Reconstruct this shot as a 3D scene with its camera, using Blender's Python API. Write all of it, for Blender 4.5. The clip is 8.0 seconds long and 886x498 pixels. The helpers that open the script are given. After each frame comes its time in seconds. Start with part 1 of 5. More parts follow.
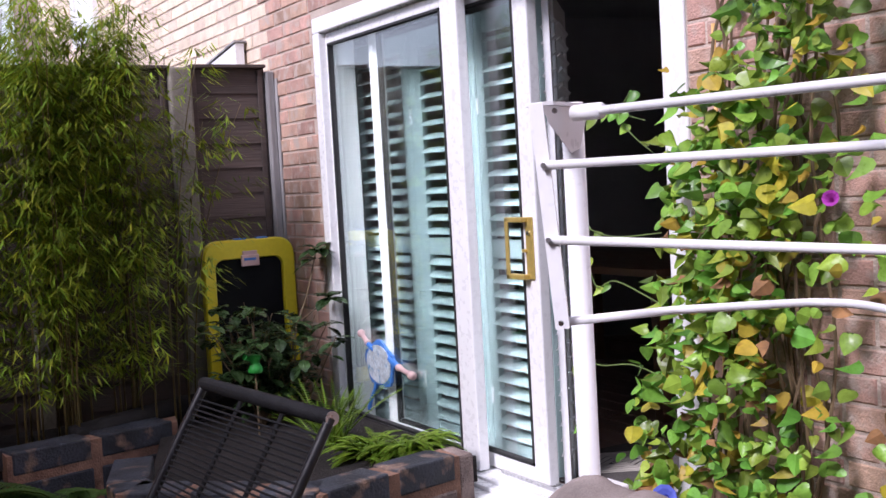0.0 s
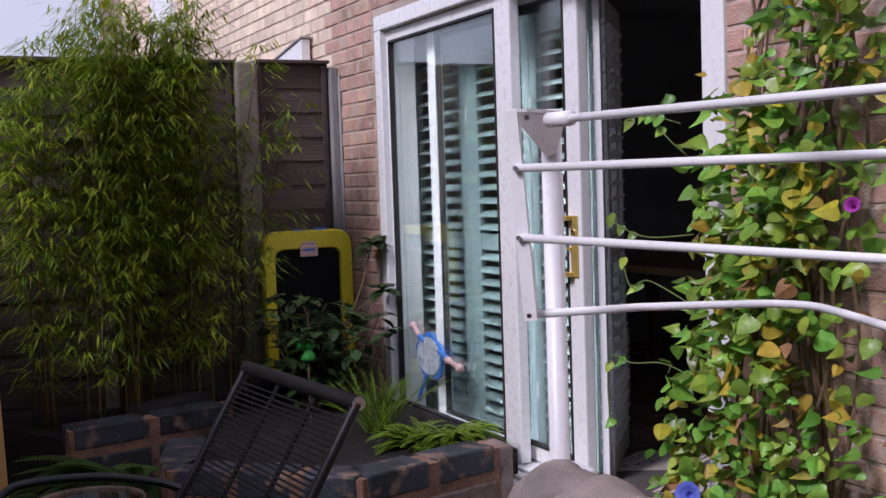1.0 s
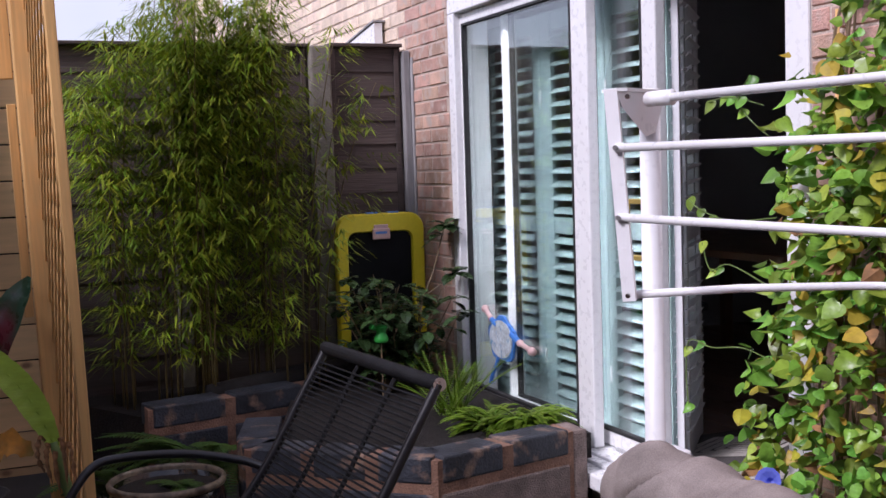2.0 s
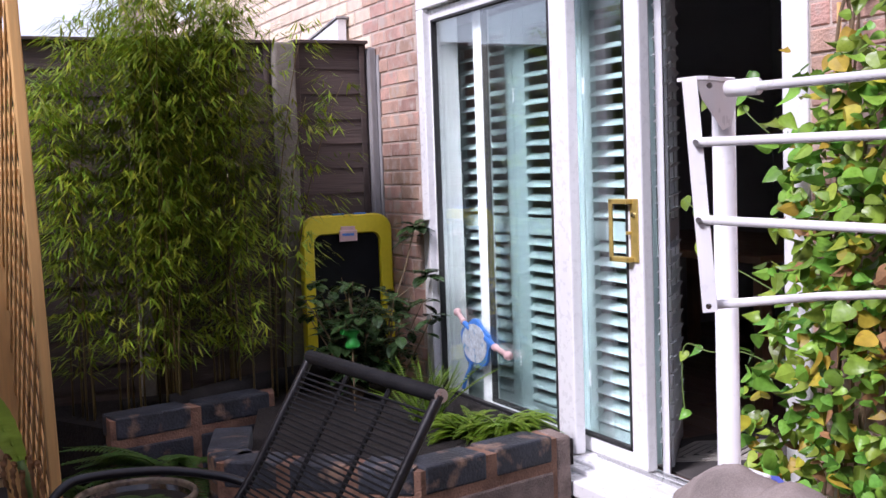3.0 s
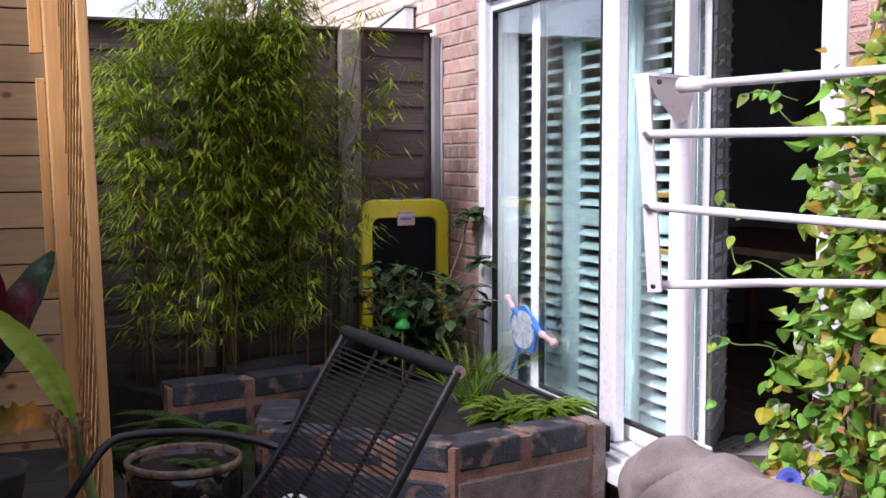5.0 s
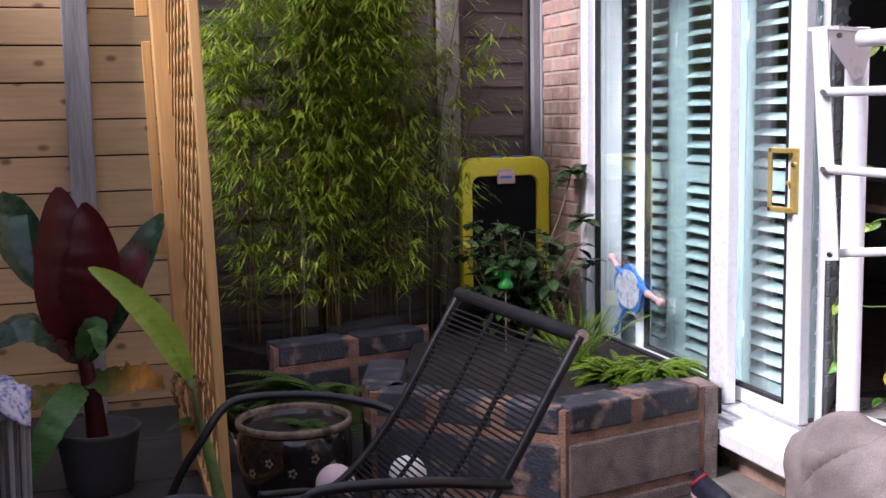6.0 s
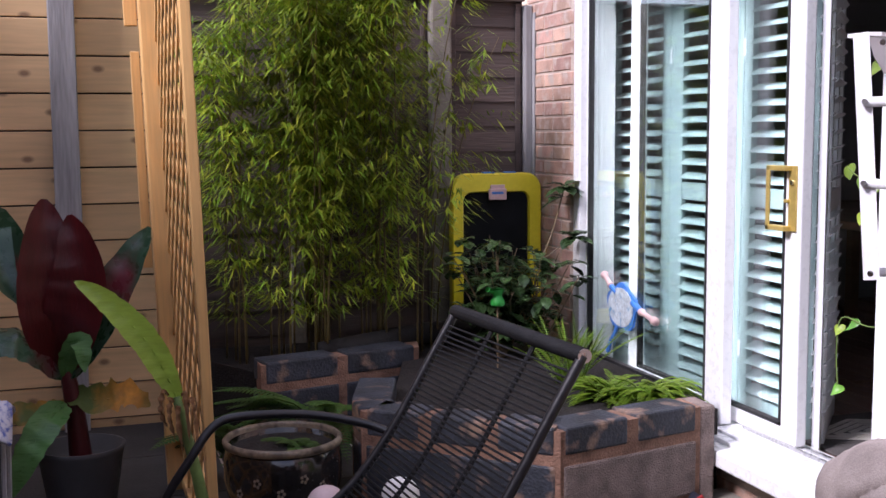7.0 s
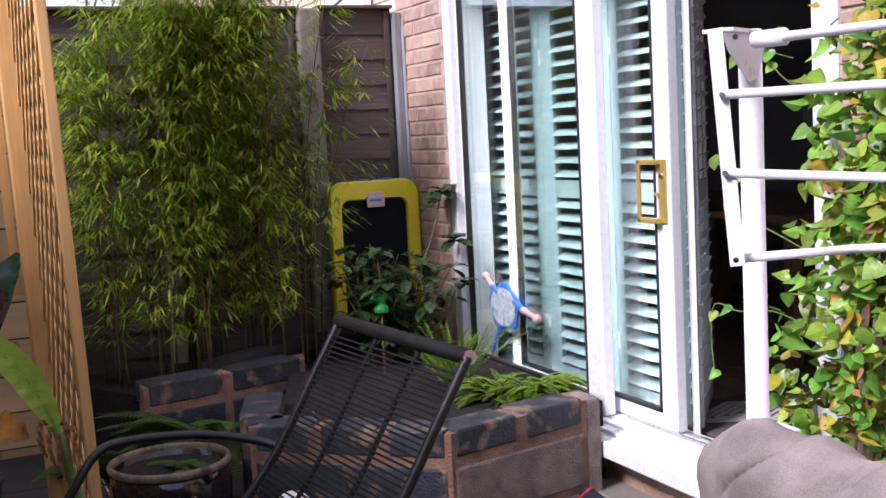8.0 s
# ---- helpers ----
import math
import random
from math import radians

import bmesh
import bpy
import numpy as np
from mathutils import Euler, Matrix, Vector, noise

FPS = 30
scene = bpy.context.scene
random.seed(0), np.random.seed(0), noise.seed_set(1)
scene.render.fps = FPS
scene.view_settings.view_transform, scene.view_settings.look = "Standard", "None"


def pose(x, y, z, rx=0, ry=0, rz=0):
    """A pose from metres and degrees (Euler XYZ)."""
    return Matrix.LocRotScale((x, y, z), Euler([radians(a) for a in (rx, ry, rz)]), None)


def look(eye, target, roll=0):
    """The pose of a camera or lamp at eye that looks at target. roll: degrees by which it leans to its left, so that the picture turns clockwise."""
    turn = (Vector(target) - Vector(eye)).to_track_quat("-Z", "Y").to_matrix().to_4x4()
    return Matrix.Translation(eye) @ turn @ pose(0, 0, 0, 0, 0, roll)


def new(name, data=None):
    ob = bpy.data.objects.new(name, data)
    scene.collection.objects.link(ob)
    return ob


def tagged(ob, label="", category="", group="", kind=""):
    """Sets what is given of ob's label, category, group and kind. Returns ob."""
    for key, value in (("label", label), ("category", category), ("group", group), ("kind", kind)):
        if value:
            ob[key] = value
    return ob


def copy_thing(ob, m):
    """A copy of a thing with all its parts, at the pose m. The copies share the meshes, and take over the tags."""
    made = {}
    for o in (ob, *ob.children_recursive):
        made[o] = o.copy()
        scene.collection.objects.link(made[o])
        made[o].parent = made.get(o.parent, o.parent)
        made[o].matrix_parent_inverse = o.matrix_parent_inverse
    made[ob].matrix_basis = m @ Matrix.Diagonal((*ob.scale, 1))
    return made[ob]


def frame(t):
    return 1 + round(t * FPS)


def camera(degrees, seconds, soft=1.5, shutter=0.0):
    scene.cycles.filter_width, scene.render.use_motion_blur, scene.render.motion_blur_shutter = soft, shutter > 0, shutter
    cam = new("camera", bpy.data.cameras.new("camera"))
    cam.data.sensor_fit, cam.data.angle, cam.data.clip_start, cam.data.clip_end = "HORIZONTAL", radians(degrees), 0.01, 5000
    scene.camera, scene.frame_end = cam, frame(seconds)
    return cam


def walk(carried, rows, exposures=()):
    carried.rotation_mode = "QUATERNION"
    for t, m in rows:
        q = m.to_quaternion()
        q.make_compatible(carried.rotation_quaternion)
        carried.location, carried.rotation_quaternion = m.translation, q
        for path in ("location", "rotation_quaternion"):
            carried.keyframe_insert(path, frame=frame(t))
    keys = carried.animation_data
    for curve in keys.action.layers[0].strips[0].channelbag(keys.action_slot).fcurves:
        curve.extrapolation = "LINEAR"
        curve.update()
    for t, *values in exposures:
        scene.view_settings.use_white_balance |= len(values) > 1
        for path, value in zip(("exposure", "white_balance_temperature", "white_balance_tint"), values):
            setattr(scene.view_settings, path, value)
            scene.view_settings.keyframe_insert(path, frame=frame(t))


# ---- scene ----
cam = camera(42.8, 8.0)
PATH = [
    (0, (5.701, -2.322, 1.46), (3.97, -1.327, 1.34), -3.2),
    (0.5, (5.765, -2.274, 1.462), (4.071, -1.216, 1.353), -1.7),
    (1, (5.845, -2.267, 1.46), (4.051, -1.392, 1.338), -1.9),
    (1.5, (5.891, -2.274, 1.455), (4.039, -1.533, 1.31), -1.7),
    (3, (5.646, -2.366, 1.456), (3.846, -1.506, 1.308), -2.0),
    (3.5, (5.641, -2.362, 1.448), (3.839, -1.506, 1.302), -1.6),
    (4, (5.697, -2.326, 1.456), (3.901, -1.462, 1.297), 0.1),
    (4.5, (5.791, -2.299, 1.455), (3.979, -1.462, 1.316), 0.1),
    (5, (5.807, -2.293, 1.446), (3.952, -1.564, 1.282), -0.1),
    (5.2, (5.798, -2.301, 1.445), (3.923, -1.628, 1.272), 0.2),
    (6.3, (5.692, -2.36, 1.458), (3.789, -1.793, 1.219), -1.5),
    (6.5, (5.67, -2.358, 1.444), (3.763, -1.795, 1.23), -1.6),
    (7, (5.643, -2.366, 1.446), (3.752, -1.752, 1.235), -0.4),
    (7.5, (5.651, -2.365, 1.454), (3.788, -1.669, 1.239), -1.4),
    (8, (5.648, -2.364, 1.446), (3.831, -1.554, 1.241), -2.9),
]
EXPOSURES = [(0, 0.2, 5950, 28), (0.5, -0.15, 5950, 28), (1, -0.45, 5950, 28), (1.5, -0.3, 5950, 28), (3, 0.26, 5950, 28), (3.5, 0.34, 5950, 28), (5, 0.36, 5950, 28), (6.5, 0.47, 5950, 28), (8, 0.5, 5950, 28)]
walk(cam, [(t, look(e, a, r)) for t, e, a, r in PATH], EXPOSURES)
# ---- world ----
SUN_EL, SUN_AZ = 42.0, 72.0
world = bpy.data.worlds.new("world")
scene.world = world
world.use_nodes = True
wn = world.node_tree.nodes
wl = world.node_tree.links
sky = wn.new("ShaderNodeTexSky")
sky.sky_type = "NISHITA"
sky.sun_disc = False
sky.sun_elevation = radians(SUN_EL)
sky.sun_rotation = radians(90 + SUN_AZ)
sky.dust_density = 1.0
# thin bright cloud over the whole sky
cloud = wn.new("ShaderNodeTexNoise")
cloud.inputs["Scale"].default_value = 2.2
cloud.inputs["Detail"].default_value = 5
amount = wn.new("ShaderNodeMapRange")
amount.inputs["From Min"].default_value, amount.inputs["From Max"].default_value = 0.35, 0.65
amount.inputs["To Min"].default_value, amount.inputs["To Max"].default_value = 0.25, 0.85
veil = wn.new("ShaderNodeMix")
veil.data_type = "RGBA"
veil.inputs["B"].default_value = (6.5, 6.7, 7.0, 1)
wl.new(cloud.outputs["Fac"], amount.inputs["Value"])
wl.new(amount.outputs[0], veil.inputs["Factor"])
wl.new(sky.outputs["Color"], veil.inputs["A"])
wl.new(veil.outputs["Result"], wn["Background"].inputs["Color"])
wn["Background"].inputs["Strength"].default_value = 0.15
sun_data = bpy.data.lights.new("sun", "SUN")
sun_data.energy = 3.6
sun_data.angle = radians(15)
sun_data.color = (1.0, 0.97, 0.93)
sun = new("sun", sun_data)
sx, sy = math.cos(radians(SUN_AZ)), -math.sin(radians(SUN_AZ))
sun.matrix_world = look((20 * sx, 20 * sy, 20 * math.tan(radians(SUN_EL))), (0, 0, 0))

# ---- helpers for meshes ----
RNG = random.Random(7)


class Mesh:
    """A plain list of corners and faces."""

    def __init__(self):
        self.v, self.f = [], []

    def add(self, verts, faces, m=None):
        n = len(self.v)
        self.v += [tuple(m @ Vector(p)) if m else tuple(p) for p in verts]
        self.f += [tuple(n + i for i in q) for q in faces]
        return self

    def box(self, x0, y0, z0, x1, y1, z1, b=0.0, m=None):
        """A box; with b its edges are cut off by b."""
        if b <= 0:
            v = [(x, y, z) for x in (x0, x1) for y in (y0, y1) for z in (z0, z1)]
            return self.add(v, [(0, 1, 3, 2), (4, 6, 7, 5), (0, 4, 5, 1), (2, 3, 7, 6), (0, 2, 6, 4), (1, 5, 7, 3)], m)
        bm = bmesh.new()
        bmesh.ops.create_cube(bm, size=1.0)
        for w in bm.verts:
            w.co = Vector(((x0 + x1) / 2 + w.co.x * (x1 - x0), (y0 + y1) / 2 + w.co.y * (y1 - y0), (z0 + z1) / 2 + w.co.z * (z1 - z0)))
        bmesh.ops.bevel(bm, geom=bm.edges[:], offset=b, segments=2, affect="EDGES", profile=0.5)
        bm.verts.index_update()
        self.add([w.co[:] for w in bm.verts], [[w.index for w in q.verts] for q in bm.faces], m)
        bm.free()
        return self

    def tube(self, pts, r, sides=8, cap=True):
        """A round bar along points; r one radius or one for each point."""
        pts = [Vector(p) for p in pts]
        rs = r if isinstance(r, (list, tuple)) else [r] * len(pts)
        n = len(self.v)
        up = None
        for i, p in enumerate(pts):
            d = (pts[min(i + 1, len(pts) - 1)] - pts[max(i - 1, 0)]).normalized()
            if up is None:
                up = Vector((0, 0, 1)) if abs(d.z) < 0.9 else Vector((1, 0, 0))
            a = d.cross(up).normalized()
            up = a.cross(d).normalized()
            for k in range(sides):
                w = 2 * math.pi * k / sides
                self.v.append(tuple(p + (a * math.cos(w) + up * math.sin(w)) * rs[i]))
        for i in range(len(pts) - 1):
            for k in range(sides):
                q, w = n + i * sides, (k + 1) % sides
                self.f.append((q + k, q + w, q + sides + w, q + sides + k))
        if cap:
            self.f.append(tuple(n + k for k in reversed(range(sides))))
            e = n + (len(pts) - 1) * sides
            self.f.append(tuple(e + k for k in range(sides)))
        return self

    def lathe(self, prof, cx=0, cy=0, sides=32):
        n = len(self.v)
        for r, z in prof:
            for k in range(sides):
                w = 2 * math.pi * k / sides
                self.v.append((cx + r * math.cos(w), cy + r * math.sin(w), z))
        for i in range(len(prof) - 1):
            for k in range(sides):
                q, w = n + i * sides, (k + 1) % sides
                self.f.append((q + k, q + w, q + sides + w, q + sides + k))
        return self

    def prism(self, outline, z0, z1):
        n = len(outline)
        v = [(x, y, z0) for x, y in outline] + [(x, y, z1) for x, y in outline]
        f = [tuple(reversed(range(n))), tuple(range(n, 2 * n))] + [(i, (i + 1) % n, n + (i + 1) % n, n + i) for i in range(n)]
        return self.add(v, f)

    def data(self, name, mat, smooth=False):
        me = bpy.data.meshes.new(name)
        me.from_pydata(self.v, [], self.f)
        me.materials.append(mat)
        if smooth:
            me.polygons.foreach_set("use_smooth", [True] * len(me.polygons))
        me.update()
        return me


def part(name, mesh, mat, parent=None, label="", smooth=False):
    """One mesh object under a thing or a part, or on its own."""
    ob = new(name, mesh.data(name, mat, smooth) if isinstance(mesh, Mesh) else mesh)
    if parent:
        ob.parent = parent
    if label:
        ob["label"] = label
    return ob


def thing(name, at, label, category, group="", kind=""):
    ob = new(name)
    ob.empty_display_size = 0.05
    ob.location = at
    return tagged(ob, label, category, group, kind)


def local(ob):
    """Moves the children of a thing, built in the world's place, under its base."""
    bpy.context.view_layer.update()
    for c in ob.children:
        c.matrix_parent_inverse = Matrix.Translation(ob.location).inverted()
    return ob


def catmull(pts, n=8):
    pts = [Vector(p) for p in pts]
    out = []
    for i in range(len(pts) - 1):
        p0, p1, p2, p3 = pts[max(i - 1, 0)], pts[i], pts[i + 1], pts[min(i + 2, len(pts) - 1)]
        for k in range(n):
            t = k / n
            out.append(0.5 * (2 * p1 + (p2 - p0) * t + (2 * p0 - 5 * p1 + 4 * p2 - p3) * t * t + (3 * p1 - p0 - 3 * p2 + p3) * t ** 3))
    return out + [pts[-1]]


# ---- materials ----
def surf(name, color, rough=0.6, dark=0.7, light=1.2, scale=6.0, fine=60.0, bump=0.15, metal=0.0, stretch=(1, 1, 1), vary=0.0, island=0.0,
         hue=0.0, sheer=0.0, coat=0.0, spots=None, spec=0.5, knots=0.0):
    """A worn surface: a broad and a fine noise over one colour; vary: from object to object; island: from piece to piece;
    sheer: light that passes through a leaf; spots: a second colour in patches (colour, amount, scale);
    knots: round dark knots on the y-z face, so many to the metre."""
    m = bpy.data.materials.new(name)
    m.use_nodes = True
    n, l = m.node_tree.nodes, m.node_tree.links
    b = n["Principled BSDF"]
    tc = n.new("ShaderNodeTexCoord")
    mp = n.new("ShaderNodeMapping")
    mp.inputs["Scale"].default_value = stretch
    if vary:
        oi = n.new("ShaderNodeObjectInfo")
        sh = n.new("ShaderNodeVectorMath")
        sh.operation = "SCALE"
        sh.inputs[0].default_value = (7.0, 13.0, 5.0)
        l.new(oi.outputs["Random"], sh.inputs["Scale"])
        l.new(sh.outputs[0], mp.inputs["Location"])
    l.new(tc.outputs["Object"], mp.inputs["Vector"])

    def noisy(s, detail):
        t = n.new("ShaderNodeTexNoise")
        t.inputs["Scale"].default_value = s
        t.inputs["Detail"].default_value = detail
        l.new(mp.outputs[0], t.inputs["Vector"])
        return t.outputs["Fac"]

    def span(fac, a, c):
        r = n.new("ShaderNodeMapRange")
        r.inputs["From Min"].default_value, r.inputs["From Max"].default_value = 0.3, 0.7
        r.inputs["To Min"].default_value, r.inputs["To Max"].default_value = a, c
        l.new(fac, r.inputs["Value"])
        return r.outputs[0]

    big, small = noisy(scale, 3), noisy(fine, 2)
    mul = n.new("ShaderNodeMath")
    mul.operation = "MULTIPLY"
    l.new(span(big, dark, light), mul.inputs[0])
    l.new(span(small, 1 - (1 - dark) * 0.5, 1 + (light - 1) * 0.5), mul.inputs[1])
    value = mul.outputs[0]
    for amount, node, out in ((vary, "ShaderNodeObjectInfo", "Random"), (island, "ShaderNodeNewGeometry", "Random Per Island")):
        if amount:
            o = n.new(node)
            r = n.new("ShaderNodeMapRange")
            r.inputs["To Min"].default_value, r.inputs["To Max"].default_value = 1 - amount, 1 + amount
            l.new(o.outputs[out], r.inputs["Value"])
            k = n.new("ShaderNodeMath")
            k.operation = "MULTIPLY"
            l.new(value, k.inputs[0])
            l.new(r.outputs[0], k.inputs[1])
            value = k.outputs[0]
    hs = n.new("ShaderNodeHueSaturation")
    hs.inputs["Color"].default_value = (*color, 1)
    l.new(value, hs.inputs["Value"])
    if hue:
        o = n.new("ShaderNodeNewGeometry" if island else "ShaderNodeObjectInfo")
        r = n.new("ShaderNodeMapRange")
        r.inputs["To Min"].default_value, r.inputs["To Max"].default_value = 0.5 - hue, 0.5 + hue
        wn_ = n.new("ShaderNodeTexWhiteNoise")
        wn_.noise_dimensions = "1D"
        l.new(o.outputs["Random Per Island" if island else "Random"], wn_.inputs["W"])
        l.new(wn_.outputs["Value"], r.inputs["Value"])
        l.new(r.outputs[0], hs.inputs["Hue"])
    col = hs.outputs[0]
    if spots:
        sc, amount, ss = spots
        mx = n.new("ShaderNodeMix")
        mx.data_type = "RGBA"
        mx.inputs["B"].default_value = (*sc, 1)
        r = n.new("ShaderNodeMapRange")
        r.inputs["From Min"].default_value, r.inputs["From Max"].default_value = 0.72 - amount, 0.8 - amount * 0.6
        l.new(noisy(ss, 4), r.inputs["Value"])
        l.new(r.outputs[0], mx.inputs["Factor"])
        l.new(col, mx.inputs["A"])
        col = mx.outputs["Result"]
    if knots:
        sx_, cx_ = n.new("ShaderNodeSeparateXYZ"), n.new("ShaderNodeCombineXYZ")
        l.new(tc.outputs["Object"], sx_.inputs[0])
        oi = n.new("ShaderNodeObjectInfo")
        for axis, grow, shift in (("Y", 0.6, 31.0), ("Z", 1.0, 17.0)):
            off = n.new("ShaderNodeMath")
            off.operation = "MULTIPLY"
            off.inputs[1].default_value = shift
            l.new(oi.outputs["Random"], off.inputs[0])
            at = n.new("ShaderNodeMath")
            at.operation = "MULTIPLY_ADD"
            at.inputs[1].default_value = grow
            l.new(sx_.outputs[axis], at.inputs[0])
            l.new(off.outputs[0], at.inputs[2])
            l.new(at.outputs[0], cx_.inputs["X" if axis == "Y" else "Y"])
        vo = n.new("ShaderNodeTexVoronoi")
        vo.voronoi_dimensions = "2D"
        vo.inputs["Scale"].default_value = knots
        l.new(cx_.outputs[0], vo.inputs["Vector"])
        r = n.new("ShaderNodeMapRange")
        r.inputs["From Min"].default_value, r.inputs["From Max"].default_value = 0.035, 0.09
        r.inputs["To Min"].default_value, r.inputs["To Max"].default_value = 0.75, 0.0
        l.new(vo.outputs["Distance"], r.inputs["Value"])
        mx = n.new("ShaderNodeMix")
        mx.data_type = "RGBA"
        mx.inputs["B"].default_value = (0.13, 0.06, 0.03, 1)
        l.new(r.outputs[0], mx.inputs["Factor"])
        l.new(col, mx.inputs["A"])
        col = mx.outputs["Result"]
    l.new(col, b.inputs["Base Color"])
    l.new(span(small, max(rough - 0.1, 0.02), min(rough + 0.1, 1)), b.inputs["Roughness"])
    b.inputs["Metallic"].default_value = metal
    b.inputs["Coat Weight"].default_value = coat
    b.inputs["Specular IOR Level"].default_value = spec
    if bump:
        bp = n.new("ShaderNodeBump")
        bp.inputs["Strength"].default_value = bump
        bp.inputs["Distance"].default_value = 0.01
        l.new(small, bp.inputs["Height"])
        l.new(bp.outputs[0], b.inputs["Normal"])
    if sheer:
        tr = n.new("ShaderNodeBsdfTranslucent")
        ms = n.new("ShaderNodeMixShader")
        ms.inputs[0].default_value = sheer
        l.new(col, tr.inputs["Color"])
        l.new(b.outputs[0], ms.inputs[1])
        l.new(tr.outputs[0], ms.inputs[2])
        l.new(ms.outputs[0], n["Material Output"].inputs["Surface"])
    return m


def glassy(name):
    m = bpy.data.materials.new(name)
    m.use_nodes = True
    b = m.node_tree.nodes["Principled BSDF"]
    b.inputs["Base Color"].default_value = (0.93, 0.97, 0.96, 1)
    b.inputs["Roughness"].default_value = 0.0
    b.inputs["IOR"].default_value = 1.5
    b.inputs["Transmission Weight"].default_value = 1.0
    return m


BRICK = surf("house_brick", (0.50, 0.315, 0.24), 0.85, 0.75, 1.2, 9, 140, 0.5, vary=0.22, hue=0.012, spots=((0.50, 0.40, 0.34), 0.22, 14))
# paler than the house brick: strong sunlight put into the colour
BRICK_SUNLIT = surf("sunlit_brick", (0.85, 0.69, 0.53), 0.85, 0.8, 1.15, 9, 140, 0.4, island=0.15, hue=0.01)
BRICK_FAR = surf("house_brick_far", (0.50, 0.315, 0.24), 0.85, 0.75, 1.2, 9, 140, 0.4, island=0.22, hue=0.012, spots=((0.50, 0.40, 0.34), 0.22, 14))
MORTAR = surf("mortar", (0.54, 0.44, 0.37), 0.95, 0.75, 1.15, 5, 120, 0.6)
PLANTER_BLUE = surf("blue_brick", (0.034, 0.038, 0.048), 0.6, 0.6, 1.6, 8, 90, 0.5, vary=0.3, spots=((0.30, 0.19, 0.13), 0.16, 11))
PLANTER_BLOCK = surf("concrete_block", (0.25, 0.19, 0.165), 0.95, 0.6, 1.3, 12, 160, 0.9, vary=0.12)
PLANTER_RED = surf("red_mortar", (0.27, 0.15, 0.10), 0.95, 0.65, 1.3, 12, 120, 0.6)
UPVC = surf("white_plastic", (0.84, 0.84, 0.84), 0.32, 0.97, 1.02, 3, 40, 0.004)
# black rubber; also the painted shade in the pine fence gaps
SEAL_AND_GAP = surf("rubber_seal_and_gap_shade", (0.02, 0.02, 0.02), 0.6, 0.8, 1.2)
GLASS = glassy("clear_glass")
# shutter paint with the shade and tint behind the glass put into it
SHUTTER_SHADED = surf("shaded_shutter_paint", (0.38, 0.50, 0.50), 0.45, 0.95, 1.03, 3, 50, 0.03)
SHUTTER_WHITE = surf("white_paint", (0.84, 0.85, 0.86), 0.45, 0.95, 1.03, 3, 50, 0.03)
BRASS = surf("brass", (0.66, 0.49, 0.14), 0.4, 0.85, 1.1, 20, 90, 0.05, metal=0.55)
CHROME = surf("steel", (0.6, 0.6, 0.6), 0.3, 0.9, 1.1, metal=1.0)
AIRER = surf("white_enamel", (0.90, 0.90, 0.90), 0.35, 0.96, 1.03, 6, 60, 0.02)
PINE = surf("new_pine", (0.68, 0.45, 0.225), 0.7, 0.8, 1.15, 3, 30, 0.12, stretch=(1, 0.12, 1.6), vary=0.16, knots=4.3)
PINE_UP = surf("new_pine_upright", (0.74, 0.44, 0.16), 0.65, 0.8, 1.15, 5, 40, 0.12, stretch=(2, 2, 0.12), vary=0.1, spots=((0.24, 0.12, 0.05), 0.05, 4))
GREY_POST = surf("weathered_post", (0.33, 0.32, 0.32), 0.85, 0.7, 1.2, 5, 40, 0.25, stretch=(2, 2, 0.2), vary=0.1, spots=((0.14, 0.13, 0.13), 0.1, 6))
OLD_FENCE = surf("old_fence", (0.088, 0.066, 0.058), 0.9, 0.65, 1.35, 3, 50, 0.35, stretch=(1, 0.12, 2.2), vary=0.22)
CONCRETE = surf("concrete_post", (0.22, 0.20, 0.165), 0.92, 0.75, 1.2, 6, 90, 0.4)
PAVING = surf("paving", (0.055, 0.05, 0.046), 0.9, 0.7, 1.2, 4, 90, 0.4, vary=0.1)
SOIL = surf("soil", (0.014, 0.010, 0.008), 0.98, 0.5, 1.6, 14, 90, 1.0)
CHAIR_BLACK = surf("black_steel", (0.008, 0.008, 0.010), 0.4, 0.8, 1.3, 6, 60, 0.05)
ROPE = surf("black_cord", (0.008, 0.008, 0.009), 0.7, 0.7, 1.4, 20, 200, 0.3, spec=0.25)
YELLOW = surf("yellow_plastic", (0.78, 0.66, 0.02), 0.38, 0.92, 1.05, 4, 50, 0.03)
BOARD = surf("chalk_board", (0.006, 0.007, 0.008), 0.7, 0.7, 1.4, 5, 60, 0.02, spec=0.15)
PINKISH = surf("pink_plastic", (0.62, 0.42, 0.40), 0.5, 0.9, 1.1)
BLUE = surf("blue_plastic", (0.06, 0.22, 0.62), 0.4, 0.8, 1.2, 30, 90, 0.02)
PALE = surf("pale_blue_print", (0.62, 0.70, 0.74), 0.45, 0.7, 1.15, 30, 120, 0.02, spots=((0.10, 0.30, 0.50), 0.15, 26))
GREEN_PLASTIC = surf("green_plastic", (0.02, 0.30, 0.04), 0.4, 0.9, 1.1)
GLAZE = surf("dark_glaze", (0.010, 0.009, 0.009), 0.18, 0.7, 1.5, 6, 60, 0.03, coat=0.5)
RIM = surf("cream_glaze", (0.30, 0.24, 0.17), 0.5, 0.45, 1.3, 14, 70, 0.15, spots=((0.05, 0.035, 0.025), 0.24, 14))
GREY_POT = surf("grey_pot", (0.06, 0.06, 0.063), 0.6, 0.8, 1.2, 5, 60, 0.05)
TOWEL = surf("towel", (0.36, 0.305, 0.275), 1.0, 0.68, 1.25, 16, 600, 0.3, spec=0.05)
